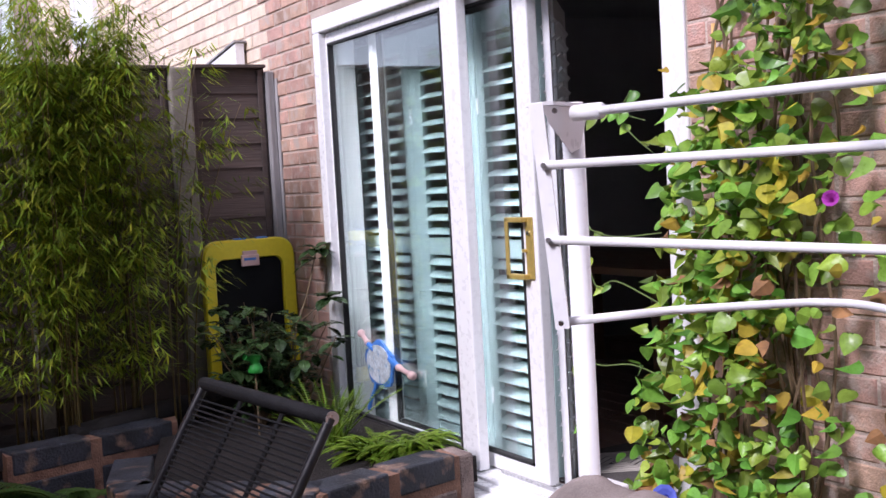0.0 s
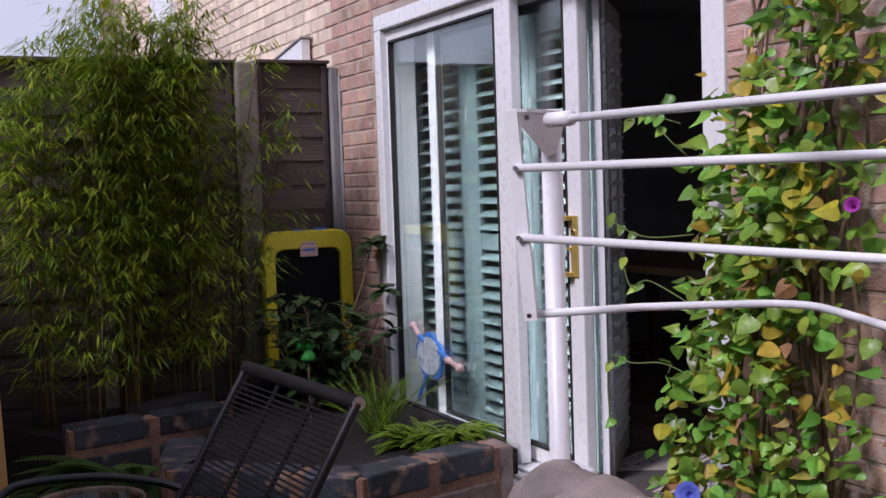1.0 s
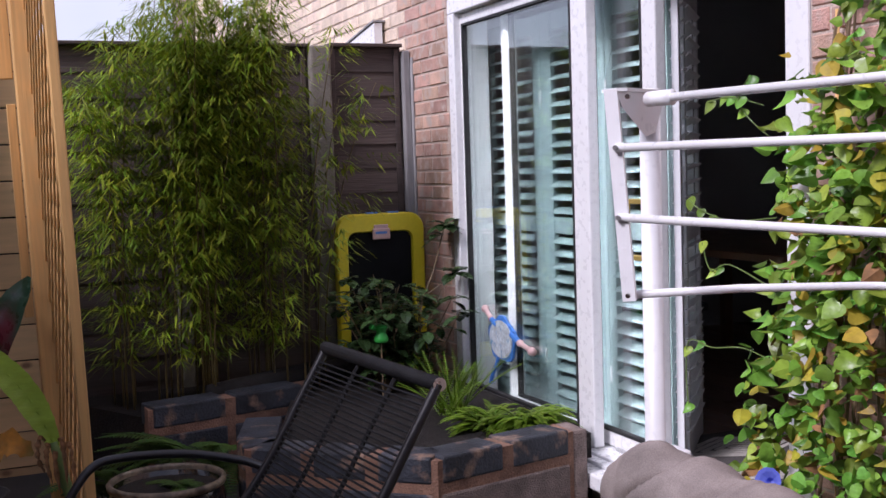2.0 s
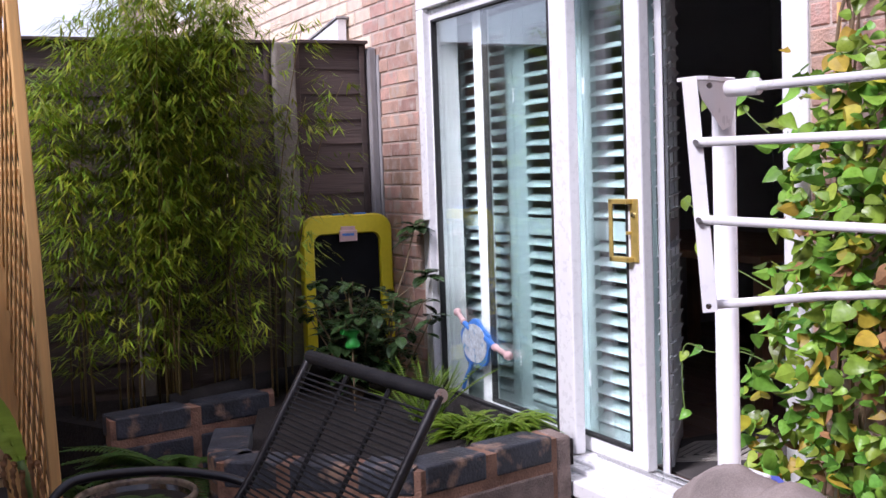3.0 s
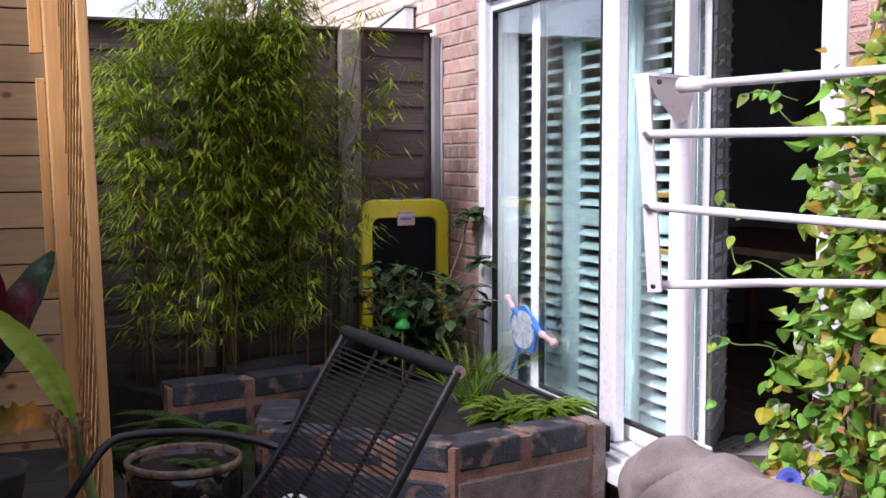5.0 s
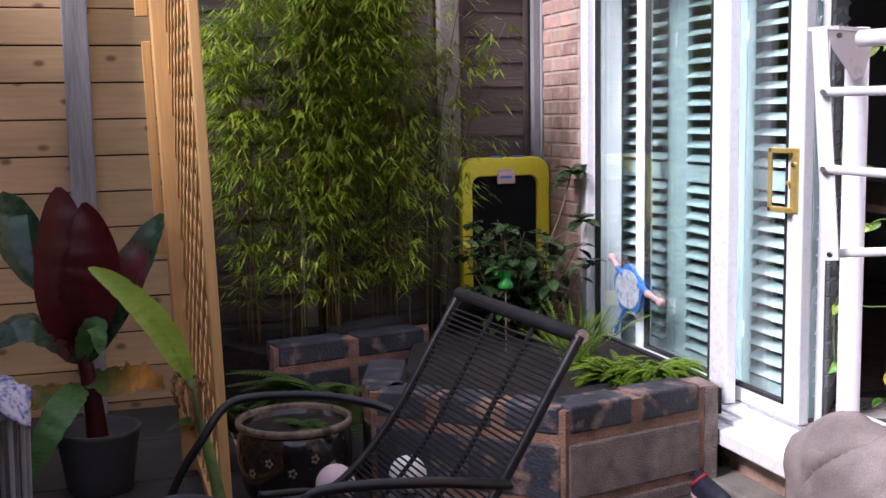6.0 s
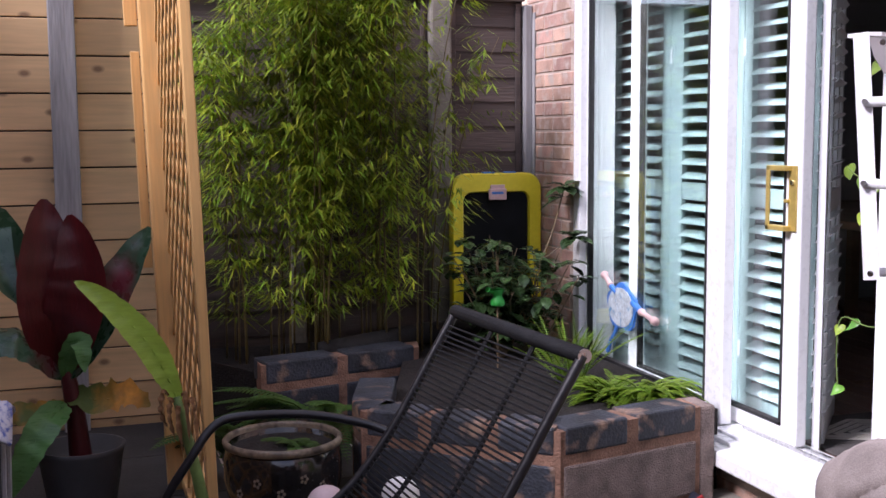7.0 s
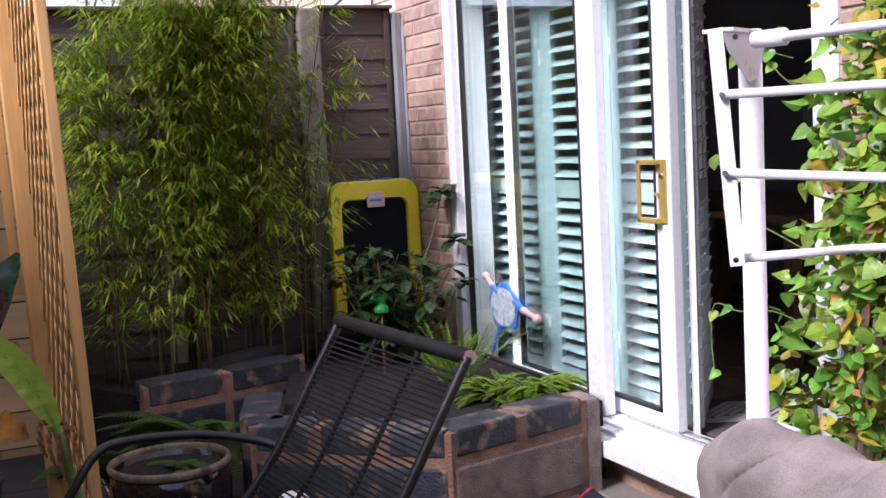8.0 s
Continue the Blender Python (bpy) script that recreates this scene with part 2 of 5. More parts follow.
BAMBOO_LEAF = surf("bamboo_leaf", (0.25, 0.34, 0.02), 0.5, 0.6, 1.35, 2.5, 30, 0.0, island=0.45, hue=0.035, sheer=0.35)
CULM = surf("bamboo_cane", (0.13, 0.095, 0.03), 0.45, 0.6, 1.3, 8, 60, 0.05)
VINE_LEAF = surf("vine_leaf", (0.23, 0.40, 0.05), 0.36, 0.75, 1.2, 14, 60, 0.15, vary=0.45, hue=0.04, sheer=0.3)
# the same leaf a little darker: shade within the vine put into colour
VINE_LEAF_SHADED = surf("vine_leaf_shaded", (0.20, 0.36, 0.045), 0.36, 0.75, 1.2, 14, 60, 0.15, island=0.45, hue=0.04, sheer=0.3)
VINE_YELLOW = surf("vine_leaf_yellow", (0.50, 0.40, 0.04), 0.5, 0.75, 1.2, 14, 60, 0.1, island=0.25, hue=0.03, sheer=0.3, spots=((0.22, 0.10, 0.03), 0.12, 20))
VINE_BROWN = surf("dead_leaf", (0.26, 0.13, 0.05), 0.8, 0.6, 1.3, 14, 60, 0.2, island=0.3)
STEM = surf("stem", (0.16, 0.11, 0.06), 0.8, 0.7, 1.3, 10, 60, 0.2)
GREEN_STEM = surf("green_stem", (0.13, 0.20, 0.05), 0.6, 0.7, 1.3, 10, 60, 0.1)
# deeper green fern, with the shade of the low left corner painted in
FERN_SHADED = surf("fern_shaded", (0.06, 0.13, 0.02), 0.5, 0.75, 1.25, 6, 40, 0.05, island=0.25, hue=0.02, sheer=0.25)
FERN = surf("fern", (0.19, 0.32, 0.02), 0.5, 0.75, 1.25, 6, 40, 0.05, island=0.25, hue=0.02, sheer=0.3)
SHRUB = surf("shrub_leaf", (0.035, 0.07, 0.022), 0.28, 0.7, 1.3, 10, 40, 0.05, island=0.3, sheer=0.12)
BANANA_GREEN = surf("banana_leaf", (0.34, 0.52, 0.07), 0.38, 0.85, 1.15, 3, 26, 0.15, stretch=(1, 1, 6), sheer=0.35)
BANANA_MID = surf("banana_leaf_mid", (0.10, 0.24, 0.07), 0.35, 0.75, 1.25, 3, 26, 0.15, stretch=(1, 1, 6), sheer=0.25)
BANANA_DARK = surf("banana_leaf_dark", (0.03, 0.075, 0.04), 0.3, 0.75, 1.25, 3, 26, 0.15, sheer=0.15, spots=((0.16, 0.03, 0.04), 0.2, 4))
BANANA_RED = surf("banana_leaf_red", (0.085, 0.007, 0.009), 0.4, 0.75, 1.25, 3, 26, 0.12, stretch=(1, 4, 1), sheer=0.25)
ORANGE_LEAF = surf("withered_leaf", (0.55, 0.25, 0.03), 0.6, 0.7, 1.25, 8, 40, 0.15, sheer=0.25, spots=((0.10, 0.14, 0.03), 0.3, 7))
FLOWER_BLUE = surf("blue_petal", (0.16, 0.20, 0.75), 0.5, 0.9, 1.1, sheer=0.3)
FLOWER_PINK = surf("purple_petal", (0.45, 0.06, 0.42), 0.5, 0.9, 1.1, sheer=0.3)
ROOM_WALL = surf("grey_room_paint", (0.30, 0.29, 0.30), 0.8, 0.92, 1.05, 2, 60, 0.05)
ROOM_FLOOR = surf("wood_floor", (0.17, 0.10, 0.075), 0.5, 0.75, 1.2, 4, 40, 0.08, stretch=(0.15, 2, 1), vary=0.15)
RUG_DARK = surf("rug_dark", (0.10, 0.09, 0.085), 0.98, 0.85, 1.1, 10, 300, 0.6)
RUG_PALE = surf("rug_pale", (0.58, 0.54, 0.48), 0.98, 0.85, 1.1, 10, 300, 0.6)
DARK_WOOD = surf("dark_wood", (0.13, 0.065, 0.035), 0.4, 0.75, 1.25, 4, 40, 0.08, stretch=(0.2, 2, 2))
NAVY = surf("navy_seat", (0.012, 0.014, 0.024), 0.5, 0.8, 1.2)
CLOTH = surf("patterned_cloth", (0.62, 0.62, 0.70), 0.9, 0.9, 1.05, 6, 90, 0.3, spots=((0.10, 0.14, 0.42), 0.26, 45))
WICKER = surf("white_wicker", (0.42, 0.42, 0.43), 0.6, 0.85, 1.1, 12, 90, 0.2)
TILE = surf("roof_tile", (0.16, 0.10, 0.08), 0.85, 0.7, 1.3, 5, 60, 0.3)
# for the added unseen walls; kept dark so they bounce little light
BLOCKER_WALL = surf("light_blocker_brick", (0.15, 0.10, 0.08), 0.9, 0.8, 1.15, 3, 60, 0.3)
RENDER_GREY = surf("far_house_wall", (0.36, 0.26, 0.23), 0.9, 0.85, 1.1, 3, 60, 0.2)

# ---- ground and house ----
ground = tagged(part("ground", Mesh().box(-400, -400, -0.3, 400, 400, -0.02), SOIL), "dark earth beneath the paved yard", "ground", kind="structure")
wall_core = Mesh()
DX0, DX1, DZ0, DZ1 = 0.46, 3.16, 0.17, 2.30
WX0, WX1, WZ0, WZ1 = 4.0, 5.6, 1.19, 2.45
for x0, x1, z0, z1 in ((-6.2, DX0, -0.02, 5.6), (DX0, DX1, DZ1, 5.6), (DX0, DX1, -0.02, DZ0), (DX1, WX0, -0.02, 5.6),
                       (WX0, WX1, -0.02, WZ0), (WX0, WX1, WZ1, 5.6), (WX1, 9.0, -0.02, 5.6)):
    wall_core.box(x0, 0.006, z0, x1, 0.24, z1)
wall_house = tagged(part("wall_house", wall_core, MORTAR), "weathered pinkish red brick house wall", "wall", kind="structure")


def door_frame():
    d = thing("door_1", (1.8, 0.05, 0.17), "white plastic sliding patio door, half open, with brass handle", "door", kind="structure")
    for n, b in (("frame_head", (0.47, 0.0, 2.222, 3.155, 0.2, 2.298)), ("frame_jamb", (0.47, 0.0, 0.255, 0.545, 0.2, 2.222)),
                 ("frame_jamb", (3.05, 0.0, 0.255, 3.155, 0.2, 2.222)), ("threshold", (0.545, 0.01, 0.235, 3.05, 0.2, 0.262))):
        part(n, Mesh().box(*b, b=0.006), UPVC, d)
    part("door_sill", Mesh().box(0.44, -0.115, 0.172, 3.17, 0.0, 0.234, b=0.008).box(0.44, -0.04, 0.234, 3.17, 0.008, 0.252, b=0.004), UPVC, d)
    part("track", Mesh().box(1.86, 0.10, 0.262, 3.05, 0.112, 0.275).box(1.86, 0.145, 0.262, 3.05, 0.157, 0.275), CHROME, d)

    def leaf(name, x0, x1, y0, left, right, handle):
        z0, z1 = 0.268, 2.218
        s = part(name, Mesh().box(x0, y0, z0, x0 + left, y0 + 0.05, z1, b=0.007), UPVC, d)
        part("stile", Mesh().box(x1 - right, y0, z0, x1, y0 + 0.05, z1, b=0.007), UPVC, s)
        part("top_rail", Mesh().box(x0 + left, y0 + 0.002, 2.167, x1 - right, y0 + 0.048, z1, b=0.005), UPVC, s)
        part("bottom_rail", Mesh().box(x0 + left, y0 + 0.002, z0, x1 - right, y0 + 0.048, 0.33, b=0.005), UPVC, s)
        a, c = x0 + left, x1 - right
        g = Mesh()
        for b in ((a, 0.33, a + 0.011, 2.167), (c - 0.011, 0.33, c, 2.167), (a, 0.33, c, 0.343), (a, 2.156, c, 2.167)):
            g.box(b[0], y0 - 0.001, b[1], b[2], y0 + 0.03, b[3])
        part("gasket", g, SEAL_AND_GAP, s, "black rubber seal")
        p = part("pane", Mesh().box(a, y0 + 0.014, 0.33, c, y0 + 0.020, 2.167), GLASS, s, "clear reflecting glass pane")
        p.visible_shadow = False
        p = part("pane", Mesh().box(a, y0 + 0.032, 0.33, c, y0 + 0.037, 2.167), GLASS, s, "clear inner glass pane")
        p.visible_shadow = False
        if handle:
            h = part("handle_plate", Mesh().box(2.112, y0 - 0.008, 1.066, 2.158, y0 - 0.001, 1.305, b=0.002), BRASS, s, "brass pull handle")
            part("grip", Mesh().box(2.012, y0 - 0.038, 1.066, 2.034, y0 - 0.030, 1.305, b=0.003).box(2.012, y0 - 0.038, 1.286, 2.130, y0 - 0.006, 1.305, b=0.003)
                 .box(2.012, y0 - 0.038, 1.066, 2.130, y0 - 0.006, 1.085, b=0.003), BRASS, h)
            part("lock", Mesh().tube([(2.138, y0 - 0.016, 1.245), (2.138, y0 - 0.006, 1.245)], 0.009, 12), CHROME, h)
            part("latch", Mesh().box(2.098, y0 - 0.02, 1.170, 2.120, y0 - 0.004, 1.182, b=0.002), BRASS, h)
        return s

    leaf("fixed_leaf", 0.545, 1.803, 0.035, 0.022, 0.128, False)
    leaf("sliding_leaf", 0.865, 2.178, 0.115, 0.09, 0.095, True)
    part("drain_hook", Mesh().tube(catmull([(1.70, 0.03, 0.30), (1.73, -0.03, 0.31), (1.76, -0.045, 0.28), (1.755, -0.03, 0.245)], 5), 0.006, 6), SEAL_AND_GAP, d)
    return local(d)


door_frame()


def window_unit():
    w = thing("window_1", (4.8, 0.05, 1.19), "white plastic window with a white sill in the brick wall", "window", kind="structure")
    for b in ((4.0, 0.0, 1.21, 4.07, 0.09, 2.45), (5.53, 0.0, 1.21, 5.6, 0.09, 2.45), (4.07, 0.0, 1.21, 5.53, 0.09, 1.28), (4.07, 0.0, 2.38, 5.53, 0.09, 2.45), (4.76, 0.0, 1.28, 4.83, 0.09, 2.38)):
        part("window_frame", Mesh().box(*b, b=0.006), UPVC, w)
    part("window_sill", Mesh().box(3.94, -0.07, 1.15, 5.66, 0.02, 1.19, b=0.006).box(3.99, -0.03, 1.19, 5.61, 0.09, 1.209, b=0.004), UPVC, w)
    for x0, x1 in ((4.07, 4.76), (4.83, 5.53)):
        p = part("pane", Mesh().box(x0, 0.045, 1.28, x1, 0.052, 2.38), GLASS, w)
        p.visible_shadow = False
    return local(w)


window_unit()

# the room behind the door
room = Mesh()
for b in ((-1.0, 3.6, 0.0, 5.9, 3.75, 2.75), (-1.15, 0.24, 0.0, -1.0, 3.75, 2.75), (5.9, 0.24, 0.0, 6.05, 3.75, 2.75)):
    room.box(*b)
tagged(part("wall_room", room, ROOM_WALL), "dark grey painted room walls", "wall", kind="structure")
tagged(part("ceiling", Mesh().box(-1.0, 0.24, 2.6, 5.9, 3.6, 2.75), ROOM_WALL), "plain dim room ceiling", "ceiling", kind="structure")
floor = tagged(part("floor", Mesh().box(-1.0, 0.2, 0.05, 5.9, 3.6, 0.218), ROOM_FLOOR), "brown wooden plank floor in the dim room", "floor", kind="structure")
plank = Mesh().box(-1.1, -0.07, 0, 1.1, 0.07, 0.016, b=0.003).data("floor_plank", ROOM_FLOOR)
for j in range(20):
    for i in range(3):
        p = part("floor_plank", plank, None, floor)
        p.location = (0.1 + 2.24 * i + (1.1 if j % 2 else 0) * 0.6, 0.32 + 0.145 * j, 0.218)

rug = thing("doormat", (2.45, 0.62, 0.235), "grey woven doormat with pale geometric lines, on the wooden floor", "rug")
part("weave", Mesh().box(1.75, 0.26, 0.235, 3.0, 0.98, 0.245, b=0.003), RUG_DARK, rug)
lines = Mesh()
for k in range(5):
    for cx in (2.0, 2.375, 2.75):
        a, c = 0.165 - 0.036 * k, 0.33 - 0.07 * k
        if a > 0.02:
            q = [(cx - a, 0.62), (cx, 0.62 - c), (cx + a, 0.62), (cx, 0.62 + c)]
            for i in range(4):
                p0, p1 = Vector((*q[i], 0.2455)), Vector((*q[(i + 1) % 4], 0.2455))
                s = (p1 - p0).normalized().cross(Vector((0, 0, 1))) * 0.011
                u = Vector((0, 0, 0.003))
                lines.add([p0 - s, p1 - s, p1 + s, p0 + s, p0 - s + u, p1 - s + u, p1 + s + u, p0 + s + u], [(4, 5, 6, 7), (0, 1, 5, 4), (1, 2, 6, 5), (2, 3, 7, 6), (3, 0, 4, 7)])
part("pattern", lines, RUG_PALE, rug, "pale zigzag lines")
local(rug)


def shutter(w, left, right, paint=SHUTTER_SHADED):
    """A louvred shutter panel, its lower left corner at the origin."""
    s = thing("window_shutter", (0, 0, 0), "louvred shutter panel inside the patio door, shade and glass tint in its colour", "shutter", "shutters inside the patio door")
    h, d = 1.93, 0.028
    part("stile", Mesh().box(0, 0, 0, left, d, h, b=0.003), paint, s)
    part("stile", Mesh().box(w - right, 0, 0, w, d, h, b=0.003), paint, s)
    for z0, z1 in ((0, 0.10), (0.885, 0.965), (h - 0.09, h)):
        part("rail", Mesh().box(left, 0.002, z0, w - right, d - 0.002, z1, b=0.003), paint, s)
    m = Mesh()
    prof = [(-0.033, 0), (-0.02, 0.0045), (0, 0.0055), (0.02, 0.0045), (0.033, 0), (0.02, -0.0045), (0, -0.0055), (-0.02, -0.0045)]
    n = len(prof)
    tilt = radians(27)
    ring = [(y * math.cos(tilt) - z * math.sin(tilt), y * math.sin(tilt) + z * math.cos(tilt)) for y, z in prof]
    m.add([(left + 0.002, y, z) for y, z in ring] + [(w - right - 0.002, y, z) for y, z in ring],
          [tuple(range(n)), tuple(reversed(range(n, 2 * n)))] + [(i, n + i, n + (i + 1) % n, (i + 1) % n) for i in range(n)])
    me = m.data("louvre", paint)
    for z0, z1 in ((0.10, 0.885), (0.965, h - 0.09)):
        k = round((z1 - z0) / 0.0615)
        for i in range(k):
            o = part("louvre", me, None, s)
            o.location = (0, d / 2, z0 + (z1 - z0) * (i + 0.5) / k)
    for z in (0.25, 1.5):
        part("hinge", Mesh().box(-0.004, -0.003, z, 0.012, 0.004, z + 0.07, b=0.001), SHUTTER_WHITE, s)
    return s


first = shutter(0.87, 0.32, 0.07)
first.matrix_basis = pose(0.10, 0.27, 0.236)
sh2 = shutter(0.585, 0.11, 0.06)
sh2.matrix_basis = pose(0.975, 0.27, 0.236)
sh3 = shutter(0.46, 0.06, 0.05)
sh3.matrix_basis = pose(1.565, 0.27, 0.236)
# the folded panels take the white paint, without the painted-in shade
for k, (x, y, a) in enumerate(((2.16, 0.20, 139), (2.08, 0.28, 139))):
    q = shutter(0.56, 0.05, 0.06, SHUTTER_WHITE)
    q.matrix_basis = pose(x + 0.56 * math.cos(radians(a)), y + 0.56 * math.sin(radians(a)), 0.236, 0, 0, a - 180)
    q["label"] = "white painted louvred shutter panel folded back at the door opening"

# ---- yard walls and fences ----
FX = -0.07
fence = tagged(part("fence_side", Mesh().box(FX - 0.14, -2.06, 0.0, FX - 0.12, 0.0, 2.05), OLD_FENCE), "weathered dark brown overlapped timber fence with concrete posts", "fence", kind="structure")
POSTS = [(-0.58, -0.463)]
for y0, y1 in POSTS:
    p = part("fence_post", Mesh().box(FX - 0.1, y0, 0, FX + 0.03, y1, 2.122, b=0.012), CONCRETE, fence, "grey concrete slotted post")
part("fence_post", Mesh().box(FX - 0.03, -1.33, 0, FX + 0.03, -1.26, 2.05, b=0.008), CONCRETE, fence)
part("fence_post", Mesh().box(FX - 0.09, -0.045, 0, FX + 0.02, -0.005, 2.10, b=0.006), GREY_POST, fence)
part("fence_post", Mesh().box(FX - 0.04, -0.005, 0, FX + 0.05, 0.0, 2.06), GREY_POST, fence)
for y0, y1, top in ((-0.463, -0.045, 2.12), (-1.98, -0.58, 2.115)):
    part("capping", Mesh().box(FX - 0.09, y0, top, FX + 0.012, y1, top + 0.018, b=0.004), OLD_FENCE, fence)
    k = 16
    for i in range(k):
        z0 = top * i / k
        z1 = z0 + top / k + 0.012
        m = Mesh()
        seg = 8
        wav = [0.006 * noise.noise(Vector((j * 0.7, i * 3.1, y0))) for j in range(seg + 1)]
        for j in range(seg + 1):
            y = y0 + (y1 - y0) * j / seg
            m.v += [(FX - 0.024, y, z0 + wav[j]), (FX - 0.033, y, z1), (FX - 0.05, y, z1), (FX - 0.04, y, z0 + wav[j])]
        for j in range(seg):
            a, c = 4 * j, 4 * j + 4
            m.f += [(a, c, c + 1, a + 1), (a + 1, c + 1, c + 2, a + 2), (a + 3, a, c, c + 3)][::-1]
        part("fence_board", m, OLD_FENCE, fence)
    for y in (y0 + 0.02, y1 - 0.03):
        part("batten", Mesh().box(FX - 0.022, y - 0.014, 0.02, FX - 0.012, y + 0.014, top - 0.01, b=0.003), OLD_FENCE, fence)

# black backing sheet: the shade in the board gaps put into colour
pine_fence = tagged(part("fence_new", Mesh().box(FX - 0.1, -9.0, 0.0, FX - 0.052, -1.985, 2.18), SEAL_AND_GAP), "new golden pine fence of wide horizontal boards", "fence", kind="structure")
board = Mesh().box(-0.02, -1.2, 0, 0.0, 1.2, 0.1700, b=0.003).data("fence_board", PINE)
for i in range(14):
    z = -0.1435 + 0.1775 * i
    for j in range(3):
        o = part("fence_board", board, None, pine_fence)
        o.location = (FX - 0.018 + 0.003 * ((i * 7) % 3 - 1), -3.185 - 2.406 * j, z)
for y in (-2.46, -4.4, -6.4):
    part("fence_post", Mesh().box(FX - 0.015, y, 0, FX + 0.085, y + 0.12, 2.5, b=0.006), GREY_POST, pine_fence, "weathered grey timber post")
# two added walls out of view, sized to hold light off the yard
tagged(part("wall_yard_end", Mesh().box(FX, -4.1, 0, 8.7, -3.9, 3.1), BLOCKER_WALL), "added plain wall out of view that shades the low yard", "wall", kind="structure")
side_blocker = Mesh().box(8.3, -3.9, 0.0, 8.7, 0.0, 2.8)
tagged(part("wall_wing", side_blocker, BLOCKER_WALL), "added plain side wall out of view that blocks low light", "wall", kind="structure")

# paving slabs
pave = tagged(part("pavement", Mesh().box(FX, -9.0, -0.02, 9.0, 0.0, -0.006), MORTAR), "grey stone paving slabs of the yard", "pavement", kind="structure")
slab = Mesh().box(-0.295, -0.295, -0.02, 0.295, 0.295, 0.002, b=0.006).data("slab", PAVING)
for i in range(14):
    for j in range(14):
        o = part("slab", slab, None, pave)
        o.location = (0.25 + 0.6 * i, -0.3 - 0.6 * j, 0.0)
part("doorstep", Mesh().box(1.9, -0.16, 0.003, 3.3, -0.005, 0.05, b=0.01), CONCRETE, pave, "mossy concrete strip beneath the sill")

# ---- beyond the fence ----
nb = thing("neighbour_window", (-4.2, -0.01, 2.8), "white framed window of the neighbouring house", "window", kind="structure")
part("window_frame", Mesh().box(-4.62, -0.04, 2.80, -4.52, 0.02, 4.0).box(-3.9, -0.04, 2.80, -3.80, 0.02, 4.0).box(-4.52, -0.04, 2.80, -3.9, 0.02, 2.9), UPVC, nb)
part("blind", Mesh().box(-4.52, -0.015, 2.9, -3.9, 0.0, 4.0), UPVC, nb, "drawn white blind")
local(nb)
porch = thing("neighbour_porch", (-0.8, -0.05, 2.1), "white sloping boarded edge of the neighbour's lean-to", "roof")
part("fascia", Mesh().add([(-1.35, -0.02, 2.05), (-0.44, -0.02, 2.05), (-0.44, -0.02, 2.30), (-1.35, -0.02, 2.17), (-1.35, -0.07, 2.05), (-0.44, -0.07, 2.05), (-0.44, -0.07, 2.30), (-1.35, -0.07, 2.17)],
                         [(0, 1, 2, 3), (7, 6, 5, 4), (0, 4, 5, 1), (2, 6, 7, 3), (1, 5, 6, 2), (0, 3, 7, 4)]), UPVC, porch)
part("lead_flashing", Mesh().add([(-1.37, -0.08, 2.172), (-0.43, -0.08, 2.306), (-0.43, -0.004, 2.306), (-1.37, -0.004, 2.172), (-1.37, -0.08, 2.182), (-0.43, -0.08, 2.316), (-0.43, -0.004, 2.316), (-1.37, -0.004, 2.182)],
                             [(3, 2, 1, 0), (4, 5, 6, 7), (0, 1, 5, 4), (1, 2, 6, 5), (2, 3, 7, 6), (3, 0, 4, 7)]), GREY_POST, porch)
local(porch)
far = thing("neighbour_house", (-8, 3, 0), "distant pinkish brick house with a tiled roof", "house")
part("wall", Mesh().box(-9.3, 0.3, 0, -6.6, 7, 4.3), RENDER_GREY, far)
part("roof", Mesh().add([(-9.5, 0.1, 4.25), (-6.4, 0.1, 4.25), (-6.4, 7.2, 4.25), (-9.5, 7.2, 4.25), (-9.5, 3.6, 6.2), (-6.4, 3.6, 6.2)],
                        [(0, 1, 5, 4), (2, 3, 4, 5), (1, 2, 5), (3, 0, 4), (3, 2, 1, 0)]), TILE, far)
local(far)

# ---- the raised planter ----
PA, PB, PC, PD, PE, PG, PF = (2.03, -0.19), (2.18, -0.825), (1.67, -1.40), (1.52, -1.40), (1.13, -1.27), (0.56, -0.84), (0.74, -1.62)
TOPZ = 0.425
planter = thing("raised_planter", (1.2, -0.8, 0), "angular raised planter of concrete blocks with blue brick capping", "planter")
inner = [(1.87, -0.19), (2.01, -0.77), (1.61, -1.245), (1.56, -1.245), (1.17, -1.12), (0.40, -0.80), (0.59, -1.62)]
outer = [PA, PB, PC, PD, PE, PG, PF]
for i in (0, 1, 2, 3, 5):
    (ax, ay), (bx, by), (cx, cy), (dx, dy) = outer[i], outer[i + 1], inner[i + 1], inner[i]
    k = 0.005
    ox, oy = (ax + bx - cx - dx) / 2, (ay + by - cy - dy) / 2
    ln = math.hypot(ox, oy)
    ux, uy = -ox / ln * k, -oy / ln * k
    part("mortar_bed", Mesh().prism([(ax + ux, ay + uy), (dx - ux, dy - uy), (cx - ux, cy - uy), (bx + ux, by + uy)], 0.0, TOPZ - 0.012), PLANTER_RED, planter, "rusty red mortar")
part("soil_fill", Mesh().prism([(1.87, -0.13), (2.0, -0.77), (1.61, -1.24), (1.56, -1.24), (1.17, -1.13), (0.50, -0.90), (0.60, -1.62), (-0.05, -1.95), (-0.05, -0.02), (1.87, -0.02)][::-1], 0.0, 0.355), SOIL, planter, "dark soil")
part("side_return", Mesh().box(1.87, -0.19, 0, 2.025, -0.125, TOPZ - 0.01, b=0.01), PLANTER_BLOCK, planter)
